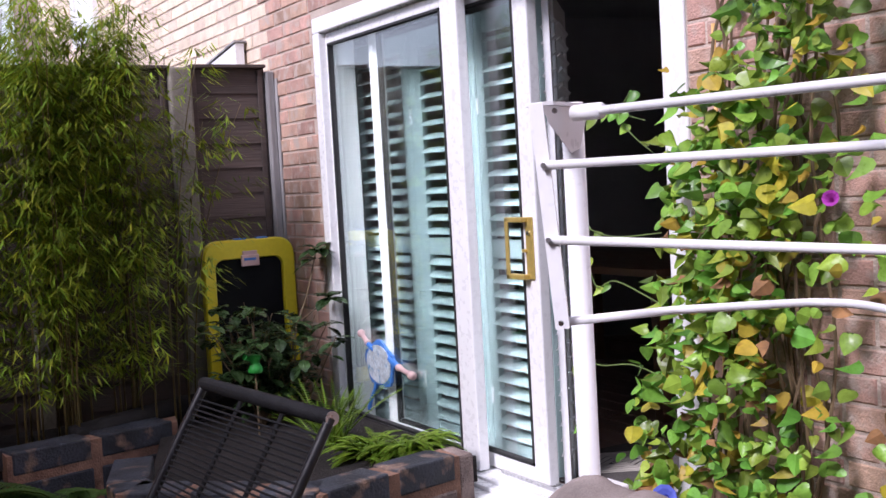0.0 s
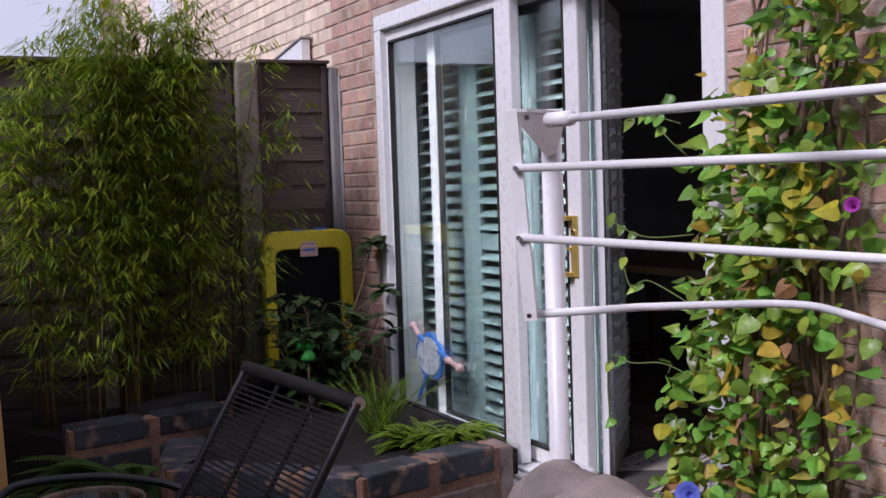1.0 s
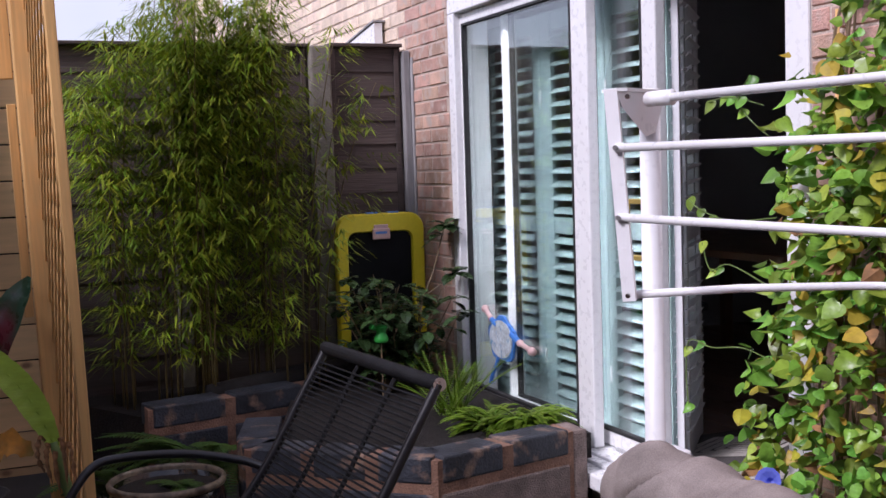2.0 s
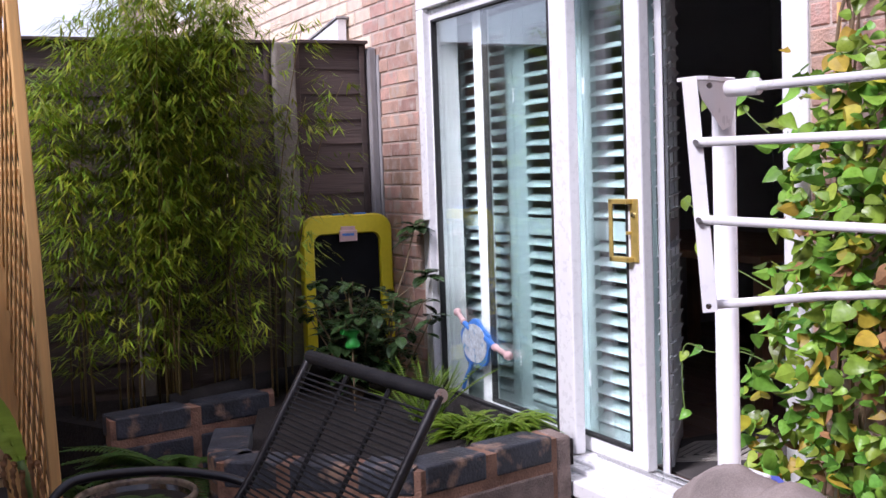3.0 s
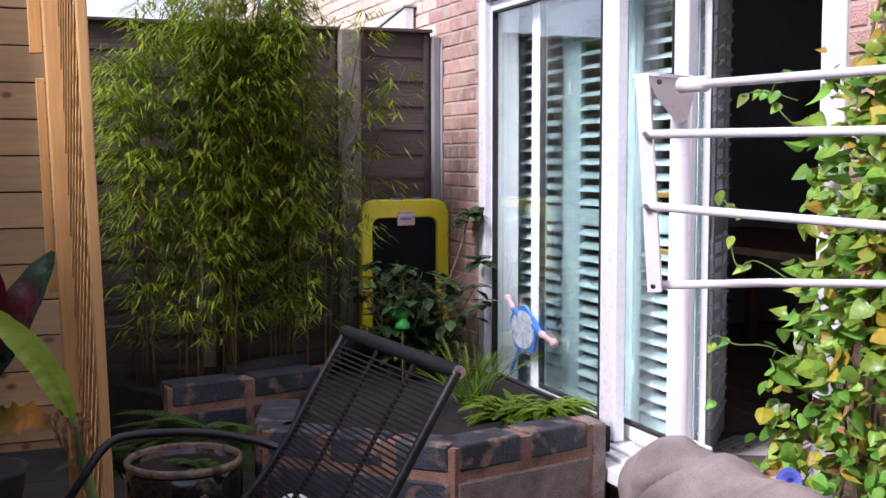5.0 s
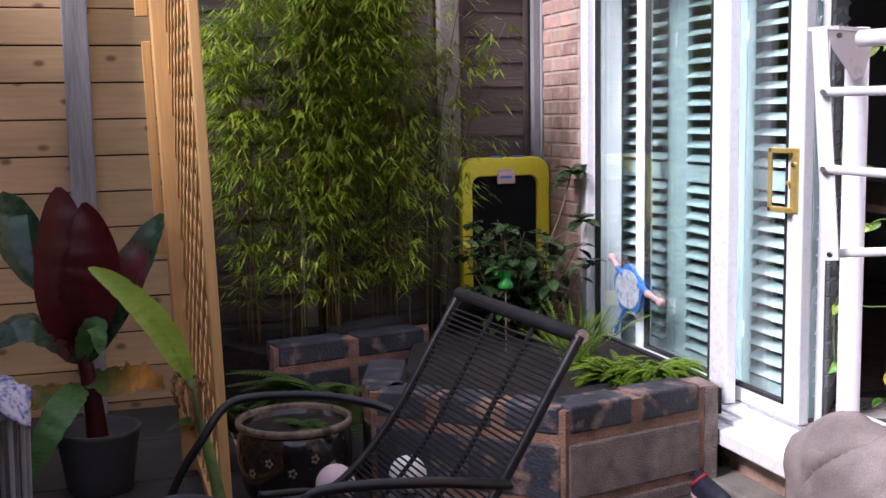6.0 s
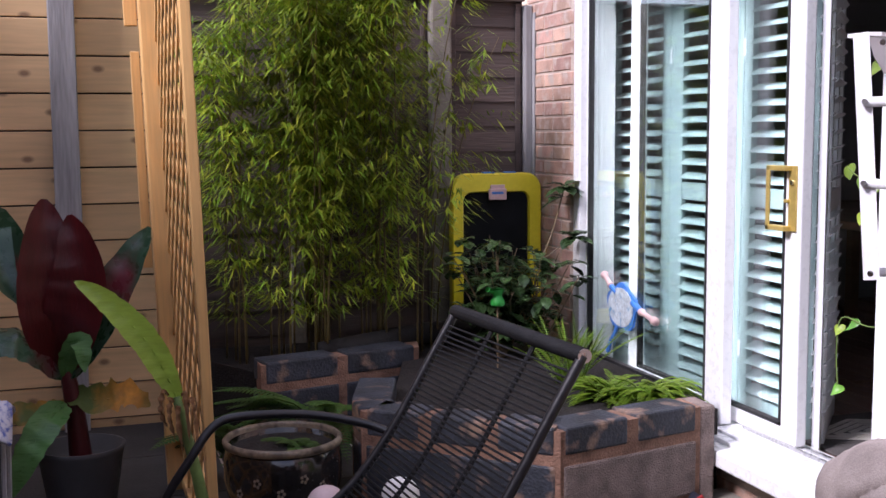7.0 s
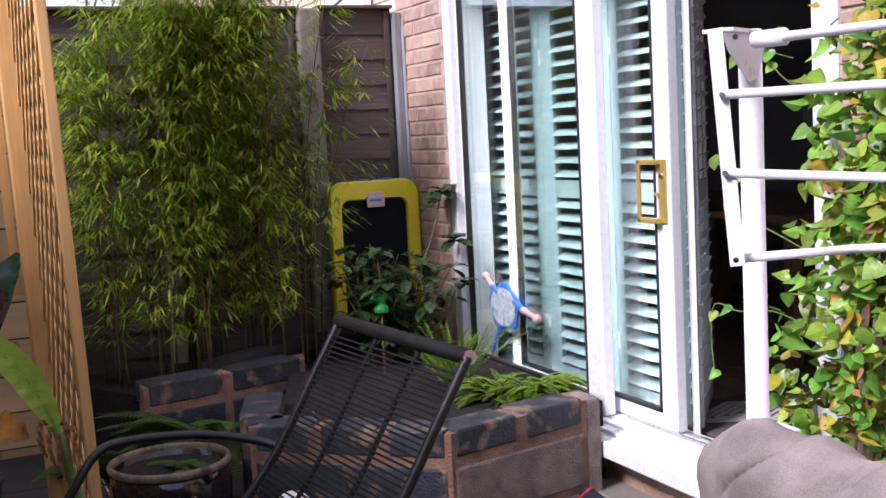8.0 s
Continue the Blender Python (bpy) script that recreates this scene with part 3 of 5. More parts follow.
for i in (0, 1, 2, 3, 5):
    a, b = Vector((*outer[i], 0)), Vector((*outer[i + 1], 0))
    d = b - a
    n = 2 if i == 5 else max(1, round(d.length / 0.30))
    ang = math.atan2(d.y, d.x)
    wid = 0.155
    for z0, z1, mt, nm, cnt in ((TOPZ - 0.10, TOPZ, PLANTER_BLUE, "capping_brick", n), (0.085, TOPZ - 0.135, PLANTER_BLOCK, "block", max(1, round(d.length / 0.52))),
                                (0.0, 0.060, PLANTER_BLOCK, "block", max(1, round(d.length / 0.44)))):
        for j in range(cnt):
            l = d.length / cnt
            g = 0.024 if nm == "capping_brick" else 0.018
            o = part(nm, Mesh().box(j * l + g, 0.0, z0, (j + 1) * l - g, wid, z1, b=0.010), PLANTER_BLUE if nm == "block" and (i == 5 or (i in (1, 2) and j % 2 == 0)) else mt, planter)
            # bricks lie on the inner side of the outline
            o.matrix_basis = Matrix.Translation(a) @ Matrix.Rotation(ang, 4, "Z") @ Matrix.Scale(-1, 4, (0, 1, 0))
            for poly in o.data.polygons:
                poly.flip()
local(planter)
log = tagged(part("log_edging", Mesh().tube([(0.50, -1.30, 0.50), (0.30, -0.75, 0.52), (0.20, -0.25, 0.52)], [0.05, 0.055, 0.05], 12), surf("dark_timber", (0.016, 0.014, 0.013), 0.9, 0.6, 1.4, 6, 60, 0.4), None, "", True),
             "dark rotten timber log lying in the planter", "log")
log.location.z = -0.09

# ---- trellis screen ----
trellis = thing("trellis_screen", (1.6, -2.03, 0), "new pine garden screen with diagonal lattice between posts", "trellis")
TY = -1.992
part("post", Mesh().box(0.985, TY - 0.062, 0, 1.08, TY + 0.020, 2.75, b=0.006), PINE_UP, trellis)
part("post", Mesh().box(2.155, TY - 0.014, 0, 2.20, TY + 0.018, 2.75, b=0.004), PINE_UP, trellis)
part("batten", Mesh().box(0.945, TY - 0.100, 0.9, 0.98, TY - 0.065, 1.76, b=0.003), PINE_UP, trellis)
part("batten", Mesh().box(0.945, TY - 0.115, 1.86, 0.98, TY - 0.065, 2.7, b=0.003), PINE_UP, trellis)
for z in (0.05, 2.66):
    part("rail", Mesh().box(1.08, TY - 0.018, z, 2.155, TY + 0.015, z + 0.045, b=0.003), PINE_UP, trellis)
for sgn, y in ((1, TY - 0.009), (-1, TY - 0.001)):
    k = -1.0
    while k < 3.7:
        # a slat on the line z = k + sgn * (x - 1.08), cut to the frame
        pts = []
        for x in (1.08, 2.155):
            z = k + sgn * (x - 1.08)
            zc = min(max(z, 0.095), 2.64)
            pts.append((1.08 + sgn * (zc - k), zc))
        if pts[0] != pts[1] and abs(pts[0][1] - pts[1][1]) > 0.05:
            (xa, za), (xb, zb) = pts
            q = 0.016
            part("slat", Mesh().add([(xa, y, za - q), (xb, y, zb - q), (xb, y, zb + q), (xa, y, za + q), (xa, y + 0.007, za - q), (xb, y + 0.007, zb - q), (xb, y + 0.007, zb + q), (xa, y + 0.007, za + q)],
                                    [(0, 1, 2, 3), (7, 6, 5, 4), (0, 4, 5, 1), (3, 2, 6, 7), (0, 3, 7, 4), (1, 5, 6, 2)]), PINE_UP, trellis)
        k += 0.165
local(trellis)
# the screen stands a little out of plumb
trellis.rotation_euler = (radians(1.6), 0, 0)

# ---- clothes airer with its towel ----
airer = thing("clothes_airer", (4.60, -1.50, 0), "white enamelled metal clothes airer with four rails on a round post", "clothes airer")
part("post", Mesh().tube([(4.60, -1.50, 0.0), (4.60, -1.50, 1.545)], 0.0135, 16), AIRER, airer, "", True)
part("foot", Mesh().tube([(4.60, -1.50, 0.0), (4.60, -1.50, 0.02)], 0.09, 20), AIRER, airer)
# the folded sheet bracket: a front web that tapers down to the post, a flange on top
web = [(4.640, -1.576, 1.538), (4.592, -1.474, 1.538), (4.603, -1.497, 1.490), (4.613, -1.518, 1.484), (4.634, -1.563, 1.518)]
n = len(web)
part("bracket", Mesh().add([(x + 0.014, y - 0.006, z) for x, y, z in web] + [(x + 0.011, y - 0.004, z) for x, y, z in web],
                           [tuple(reversed(range(n))), tuple(range(n, 2 * n))] + [(k, (k + 1) % n, n + (k + 1) % n, n + k) for k in range(n)]), AIRER, airer)
part("bracket_cap", Mesh().prism([(4.656, -1.583), (4.660, -1.570), (4.606, -1.476), (4.572, -1.470), (4.585, -1.51), (4.625, -1.585)], 1.5385, 1.5425), AIRER, airer)
part("sleeve", Mesh().tube([(4.650, -1.534, 1.529), (4.690, -1.527, 1.529)], 0.0095, 14), AIRER, airer, "", True)
# the end plate, a flat channel that leans a little
plate = Mesh()
sec = [(-0.0080, 0.009), (-0.0080, -0.004), (0.0080, -0.004), (0.0080, 0.009), (0.0065, 0.009), (0.0065, -0.0025), (-0.0065, -0.0025), (-0.0065, 0.009)]
pm = pose(4.655, -1.580, 1.413, 0, -4.0, 50)
plate.add([(x, y, -0.128) for x, y in sec] + [(x, y, 0.128) for x, y in sec], [(0, 1, 6, 7), (1, 2, 5, 6), (2, 3, 4, 5), (8, 15, 14, 9), (9, 14, 13, 10), (10, 13, 12, 11)] + [(k, 8 + k, 8 + (k + 1) % 8, (k + 1) % 8) for k in range(8)], pm)
part("end_plate", plate, AIRER, airer)
# each rail: its start, its heading in degrees and its rise
BARS = [((4.668, -1.531, 1.529), 10, 0.0), ((4.655, -1.584, 1.471), 28, 0.0), ((4.655, -1.582, 1.387), 30, -0.05), ((4.655, -1.570, 1.292), 30, 0.0)]
for i, (p, turn, rise) in enumerate(BARS):
    p = Vector(p)
    if i < 3:
        pts = [p, p + Vector((math.cos(radians(turn)), math.sin(radians(turn)), rise)) * 1.1]
    else:
        pts = [p] + catmull([(4.667, -1.415, 1.290), (4.735, -1.290, 1.290), (4.765, -1.262, 1.290), (4.805, -1.256, 1.290), (4.86, -1.274, 1.290), (5.026, -1.348, 1.290), (5.20, -1.425, 1.290)], 6)
    part("rail", Mesh().tube(pts, 0.0052, 12), AIRER, airer, "", True)
    q = p if i else Vector((4.664, -1.571, 1.531))
    part("bolt", Mesh().tube([q + Vector((0.002, -0.002, 0)), q + Vector((0.008, -0.007, 0))], 0.0032, 8), CHROME, airer)
part("clamp", Mesh().box(4.605, -1.515, 1.04, 4.645, -1.475, 1.085, b=0.003), AIRER, airer)
TR0, TR1 = Vector((4.550, -1.53, 1.071)), Vector((5.25, -1.42, 0.985))
part("towel_rail", Mesh().tube([TR0 + (TR1 - TR0) * 0.06, TR1], 0.007, 10), AIRER, airer, "", True)
local(airer)

towel = Mesh()
tn, tm = 150, 90
tdir = (TR1 - TR0).normalized()
tside = Vector((-tdir.y, tdir.x, 0))

for i in range(tn + 1):
    along = i / tn * 0.60
    left = max(0.0, 0.08 - along) / 0.08
    crest = 0.030 - 0.055 * left ** 1.6 - 0.10 * max(0.0, along - 0.08)
    for j in range(tm + 1):
        s = (j / tm - 0.5) * 1.0
        a = min(abs(s) / 0.10, 1.0) * math.pi / 2
        sg = 1 if s > 0 else -1
        r = 0.052 * (1 - 0.45 * left)
        off, z = r * math.sin(a) * sg, r * (math.cos(a) - 1)
        if abs(s) > 0.10:
            z -= abs(s) - 0.10
        skew = along + 0.75 * max(0.0, -s - 0.03) - 0.10 * max(0.0, s)
        lift = 0.0
        for at, deep in ((0.145, 0.012), (0.225, 0.007), (0.245, 0.007), (0.40, 0.010)):
            # a lapped edge with a groove before it
            t = (skew - at) / 0.005
            lift += deep / (1 + math.exp(-4 * t)) - 1.0 * deep * math.exp(-(t + 1.0) ** 2)
        lift += 0.007 * noise.noise(Vector((along * 13, s * 9, 1))) + 0.004 * noise.noise(Vector((along * 38, s * 30, 2))) - 0.02 * along
        lift += 0.0012 * noise.noise(Vector((along * 190, s * 190, 5)))
        p = TR0 + tdir * (along + 0.02 * left * min(1.0, abs(s) / 0.16)) + tside * (off + lift * math.sin(a) * sg) + Vector((0, 0, crest + z + lift * math.cos(a)))
        towel.v.append(tuple(p))
for i in range(tn):
    for j in range(tm):
        q = i * (tm + 1) + j
        towel.f.append((q, q + 1, q + tm + 2, q + tm + 1))
tw = thing("towel", tuple(TR0), "taupe cotton bath towel draped over the airer rail", "towel")
body = part("terry_cloth", towel, TOWEL, tw, "", True)
md = body.modifiers.new("thick", "SOLIDIFY")
md.thickness = 0.008
local(tw)

# ---- rope chair ----
chair = thing("rope_chair", (3.0, -1.75, 0), "black steel garden chair strung with black cords, reclined back", "chair")
XL, XR = 2.66, 3.35
prof = catmull([(-1.36, 0.935), (-1.44, 0.80), (-1.56, 0.60), (-1.68, 0.455), (-1.80, 0.385), (-2.0, 0.385), (-2.15, 0.42), (-2.22, 0.415)], 6)
SIDE = [(q[0], q[1]) for q in prof]


def seat_pt(x, k):
    y, z = SIDE[k]
    return Vector((x, y + 0.10 * (x - XL), z))


for x in (XL, XR):
    part("side_rail", Mesh().tube([seat_pt(x, k) for k in range(len(SIDE))], 0.013, 10), CHAIR_BLACK, chair, "", True)
part("top_roll", Mesh().tube([seat_pt(XL - 0.005, 0) + Vector((0, 0.0, 0.0)), seat_pt(XR + 0.005, 0)], 0.019, 12), ROPE, chair, "thick black wrapped top roll", True)
part("front_bar", Mesh().tube([seat_pt(XL, len(SIDE) - 1), seat_pt(XR, len(SIDE) - 1)], 0.014, 10), CHAIR_BLACK, chair, "", True)
for x in (XL + 0.23, XL + 0.46):
    part("support_strap", Mesh().tube([seat_pt(x, k) + Vector((0, 0.006, -0.006)) for k in range(len(SIDE))], 0.0065, 6), ROPE, chair)
for x in (XL - 0.004, XR + 0.004):
    part("end_cap", Mesh().tube([seat_pt(x, 0) - Vector((0.006, 0, 0)), seat_pt(x, 0) + Vector((0.006, 0, 0))], 0.017, 12), CHROME, chair, "shiny steel end cap")
# cords, one after another down the back and the seat
length = [0.0]
for k in range(1, len(SIDE)):
    length.append(length[-1] + math.hypot(SIDE[k][0] - SIDE[k - 1][0], SIDE[k][1] - SIDE[k - 1][1]))
n_cord = 74
for c in range(1, n_cord):
    l = 0.03 + (length[-1] - 0.04) * c / n_cord
    k = max(i for i in range(len(length)) if length[i] <= l)
    k = min(k, len(SIDE) - 2)
    t = (l - length[k]) / (length[k + 1] - length[k])
    a, b = seat_pt(XL, k).lerp(seat_pt(XL, k + 1), t), seat_pt(XR, k).lerp(seat_pt(XR, k + 1), t)
    sag = 0.006 * RNG.random()
    mid = (a + b) / 2 + Vector((RNG.uniform(-0.004, 0.004), 0.004, -sag))
    part("cord", Mesh().tube([a, a.lerp(mid, 0.6), mid, b.lerp(mid, 0.6), b], 0.0032, 5, False), ROPE, chair)
# arms that run round and down into the front legs, and the rear legs
for x, sg in ((XL - 0.05, -1), (XR + 0.05, 1)):
    o = 0.10 * (x - XL)
    arm = catmull([(x - sg * 0.045, -1.545 + o, 0.60), (x, -1.62 + o, 0.625), (x + sg * 0.03, -1.77 + o, 0.655), (x + sg * 0.03, -1.95 + o, 0.665), (x + sg * 0.02, -2.03 + o, 0.645),
                   (x, -2.10 + o, 0.56), (x, -2.17 + o, 0.45), (x, -2.25 + o, 0.25), (x, -2.30 + o, 0.0)], 6)
    part("arm", Mesh().tube(arm, 0.0125, 10), CHAIR_BLACK, chair, "", True)
    part("leg", Mesh().tube(catmull([(x - sg * 0.04, -1.95 + o, 0.40), (x, -1.72 + o, 0.36), (x, -1.50 + o, 0.18), (x, -1.42 + o, 0.0)], 5), 0.0125, 10), CHAIR_BLACK, chair, "", True)
part("stretcher", Mesh().tube([(XL - 0.05, -1.5, 0.18), (XR + 0.05, -1.43, 0.18)], 0.01, 8), CHAIR_BLACK, chair, "", True)
local(chair)

# ---- glazed pot ----
pot = thing("glazed_pot", (1.67, -1.69, 0), "dark glazed flower pot with a worn cream rim", "flower pot")
part("body", Mesh().lathe([(0.0, 0.0), (0.13, 0.0), (0.15, 0.01), (0.19, 0.10), (0.212, 0.2), (0.212, 0.28), (0.20, 0.325), (0.19, 0.33), (0.186, 0.28), (0.0, 0.27)], 1.67, -1.69, 40), GLAZE, pot, "", True)
part("rim", Mesh().lathe([(0.195, 0.318), (0.212, 0.325), (0.216, 0.340), (0.209, 0.350), (0.200, 0.350), (0.195, 0.340), (0.196, 0.320)], 1.67, -1.69, 40), RIM, pot, "worn cream rim", True)
part("soil", Mesh().lathe([(0.0, 0.325), (0.06, 0.318), (0.12, 0.322), (0.188, 0.310)], 1.67, -1.69, 24), SOIL, pot)
for a, z in ((-35, 0.235), (-12, 0.20), (10, 0.245), (30, 0.21), (-55, 0.19)):
    for k in range(5):
        w = radians(a) + 0.05 * math.cos(k * 1.256)
        zz = z + 0.012 * math.sin(k * 1.256)
        r = 0.2125
        part("painted_petal", Mesh().lathe([(0.0, 0.004), (0.004, 0.003), (0.006, 0.0)], 0, 0, 8), RIM, pot).matrix_basis = Matrix.Translation((1.67 + r * math.cos(w), -1.69 + r * math.sin(w), zz)) @ Matrix.Rotation(w, 4, "Z") @ Matrix.Rotation(radians(90), 4, "Y")
local(pot)

# ---- easel ----
easel = thing("play_easel", (0.08, -0.26, 0.40), "yellow plastic play easel with a black chalk board", "easel")


def rounded(y0, z0, y1, z1, r, n=6):
    out = []
    for cy, cz, a0 in ((y1 - r, z1 - r, 0), (y0 + r, z1 - r, 90), (y0 + r, z0 + r, 180), (y1 - r, z0 + r, 270)):
        for k in range(n + 1):
            w = radians(a0 + 90 * k / n)
            out.append((cy + r * math.cos(w), cz + r * math.sin(w)))
    return out


ring_o, ring_i = rounded(-0.515, 0.38, -0.012, 1.215, 0.09), rounded(-0.450, 0.46, -0.085, 1.115, 0.045)
fr = Mesh()
n = len(ring_o)
for r, x in ((ring_o, 0.05), (ring_o, 0.088), (rounded(-0.507, 0.39, -0.02, 1.207, 0.085), 0.10), (rounded(-0.456, 0.45, -0.079, 1.121, 0.05), 0.10), (ring_i, 0.09), (ring_i, 0.05)):
    fr.v += [(x, y, z) for y, z in r]
for k in range(5):
    fr.f += [(k * n + i, k * n + (i + 1) % n, (k + 1) * n + (i + 1) % n, (k + 1) * n + i) for i in range(n)]
fr.f += [(5 * n + i, 5 * n + (i + 1) % n, (i + 1) % n, i) for i in range(n)]
part("frame", fr, YELLOW, easel, "yellow rounded frame")
part("board", Mesh().box(0.055, -0.455, 0.455, 0.075, -0.08, 1.12, b=0.002), BOARD, easel, "black board")
cl = part("clip", Mesh().box(0.098, -0.315, 1.075, 0.112, -0.215, 1.135, b=0.006).box(0.10, -0.305, 1.13, 0.108, -0.225, 1.155, b=0.003), PINKISH, easel, "faded pink clip with blue print")
part("clip_print", Mesh().box(0.1125, -0.30, 1.105, 0.1135, -0.235, 1.118), BLUE, cl)
for y in (-0.34, -0.22):
    part("lug", Mesh().box(0.06, y, 1.212, 0.09, y + 0.065, 1.222, b=0.003), BLUE, easel, "blue plastic lug")
part("leg", Mesh().box(0.05, -0.49, 0.0, 0.09, -0.44, 0.42, b=0.01), YELLOW, easel)
part("leg", Mesh().box(0.05, -0.08, 0.0, 0.09, -0.03, 0.42, b=0.01), YELLOW, easel)
local(easel)

# green toy in the planter
toy = thing("green_toy", (0.88, -0.56, 0.36), "bright green plastic garden toy among the leaves", "toy")
part("bottle", Mesh().lathe([(0.0, 0.645), (0.030, 0.645), (0.034, 0.652), (0.034, 0.668), (0.022, 0.685), (0.022, 0.70), (0.034, 0.715), (0.030, 0.724), (0.0, 0.725)], 0.88, -0.56, 18), GREEN_PLASTIC, toy, "", True)
part("spout", Mesh().tube([(0.88, -0.575, 0.705), (0.90, -0.615, 0.725)], [0.008, 0.014], 10), GREEN_PLASTIC, toy)
part("stake", Mesh().tube([(0.88, -0.56, 0.34), (0.88, -0.56, 0.65)], 0.004, 8), STEM, toy)
local(toy)

# ---- window cling: a plastic clock figure on the fixed pane ----
cling = thing("window_cling", (0.97, 0.04, 0.63), "blue and white plastic toy with pink knobs stuck on glass", "toy")
YC = 0.048
cc = Vector((0.935, YC, 0.613))
disc = Mesh()
nn = 26
for r, y in ((1.0, YC), (1.0, YC - 0.012), (0.84, YC - 0.016)):
    for k in range(nn):
        w = 2 * math.pi * k / nn
        wob = 1 + 0.09 * math.sin(5 * w)
        disc.v.append((cc.x + 0.145 * r * wob * math.cos(w), y, cc.z + 0.108 * r * wob * math.sin(w)))
for q in range(2):
    disc.f += [(q * nn + k, q * nn + (k + 1) % nn, (q + 1) * nn + (k + 1) % nn, (q + 1) * nn + k) for k in range(nn)]
disc.f.append(tuple(range(2 * nn, 3 * nn)))
part("rim", disc, BLUE, cling, "blue wavy rim")
part("face", Mesh().add([(cc.x + 0.124 * math.cos(2 * math.pi * k / 24), YC - 0.0185, cc.z + 0.092 * math.sin(2 * math.pi * k / 24)) for k in range(24)]
                        + [(cc.x + 0.124 * math.cos(2 * math.pi * k / 24), YC - 0.012, cc.z + 0.092 * math.sin(2 * math.pi * k / 24)) for k in range(24)],
                        [tuple(range(24))] + [(k, 24 + k, 24 + (k + 1) % 24, (k + 1) % 24) for k in range(24)]), PALE, cling, "pale printed face")
for a, b, r in (((0.885, YC - 0.01, 0.675), (0.835, YC - 0.015, 0.70), 0.013), ((1.045, YC - 0.01, 0.650), (1.13, YC - 0.015, 0.622), 0.015)):
    part("blue_arm", Mesh().tube([a, b], r, 8), BLUE, cling)
for a, b in (((0.835, YC - 0.015, 0.70), (0.755, YC - 0.015, 0.75)), ((1.13, YC - 0.015, 0.622), (1.275, YC - 0.015, 0.596))):
    a, b = Vector(a), Vector(b)
    part("pink_knob", Mesh().tube([a, a.lerp(b, 0.1), a.lerp(b, 0.2), a.lerp(b, 0.75), a.lerp(b, 0.85), b], [0.016, 0.018, 0.012, 0.012, 0.021, 0.018], 10), PINKISH, cling, "pink plastic knob", True)
part("tail", Mesh().tube(catmull([(0.89, YC - 0.008, 0.53), (0.865, YC - 0.008, 0.48), (0.82, YC - 0.008, 0.43), (0.79, YC - 0.008, 0.375)], 5), 0.010, 8), BLUE, cling, "", True)
local(cling)

# ---- furniture in the dim room ----
table = thing("dining_table", (0.7, 1.6, 0.218), "dark wooden dining table in the dim room", "table")
part("tabletop", Mesh().box(-0.3, 1.2, 0.945, 1.58, 2.3, 0.985, b=0.006), DARK_WOOD, table)
for x, y in ((-0.22, 1.28), (1.50, 1.28), (-0.22, 2.22), (1.50, 2.22)):
    part("leg", Mesh().box(x - 0.03, y - 0.03, 0.234, x + 0.03, y + 0.03, 0.945, b=0.004), DARK_WOOD, table)
local(table)
stool = thing("dining_chair", (1.2, 1.0, 0.218), "navy upholstered dining chair by the table", "chair", "chairs by the table")
part("seat", Mesh().box(0.55, 0.80, 0.66, 0.98, 1.22, 0.71, b=0.02), NAVY, stool)
part("backrest", Mesh().box(0.56, 0.80, 0.71, 0.97, 0.84, 1.16, b=0.02), NAVY, stool)
for x, y in ((0.58, 0.83), (0.95, 0.83), (0.58, 1.18), (0.95, 1.18)):
    part("leg", Mesh().tube([(x, y, 0.234), (x, y, 0.66)], 0.014, 8), CHROME, stool)
local(stool)
other = copy_thing(stool, pose(2.15, 2.5, 0.218))

# ---- seat with a cloth ----
wick = thing("wicker_stool", (1.5, -2.66, 0), "white wicker stool standing on the paving", "stool")
part("seat", Mesh().lathe([(0, 0.40), (0.17, 0.40), (0.19, 0.43), (0.18, 0.45), (0.0, 0.455)], 1.45, -2.80, 24), WICKER, wick, "", True)
for k in range(16):
    w = 2 * math.pi * k / 16
    part("cane", Mesh().tube([(1.45 + 0.165 * math.cos(w), -2.80 + 0.165 * math.sin(w), 0.0), (1.45 + 0.175 * math.cos(w), -2.80 + 0.175 * math.sin(w), 0.41)], 0.009, 6), WICKER, wick)
local(wick)
cl = Mesh()
for i in range(17):
    for j in range(17):
        x, y = (i / 16 - 0.5) * 0.40, (j / 16 - 0.5) * 0.40
        r = math.hypot(x, y)
        cl.v.append((1.45 + x * (0.95 if r > 0.18 else 1), -2.80 + y * (0.98 if r > 0.18 else 1), 0.475 + 0.05 * noise.noise(Vector((x * 9, y * 9, 3))) + 0.03 - max(0, r - 0.17) * 0.9))
for i in range(16):
    for j in range(16):
        q = i * 17 + j
        cl.f.append((q, q + 17, q + 18, q + 1))
cushion = tagged(part("crumpled_cloth", cl, CLOTH, None, "", True), "crumpled white and blue patterned cloth on the wicker stool", "cloth")
md = cushion.modifiers.new("thick", "SOLIDIFY")
md.thickness = 0.012

ball = thing("pink_ball", (2.49, -1.705, 0.295), "pale pink ball on an upturned pot", "ball")
part("shell", Mesh().lathe([(0.06 * math.sin(math.pi * k / 14), 0.355 - 0.06 * math.cos(math.pi * k / 14)) for k in range(15)], 2.49, -1.705, 24), surf("pale_pink_rubber", (0.72, 0.55, 0.55), 0.5, 0.9, 1.06), ball, "", True)
local(ball)
up = thing("plant_pot", (2.49, -1.705, 0), "small dark plant pot standing upside down", "flower pot")
part("body", Mesh().lathe([(0.0, 0.295), (0.07, 0.295), (0.075, 0.285), (0.10, 0.05), (0.112, 0.045), (0.112, 0.0), (0.0, 0.0)], 2.49, -1.705, 24), GREY_POT, up, "", True)
local(up)
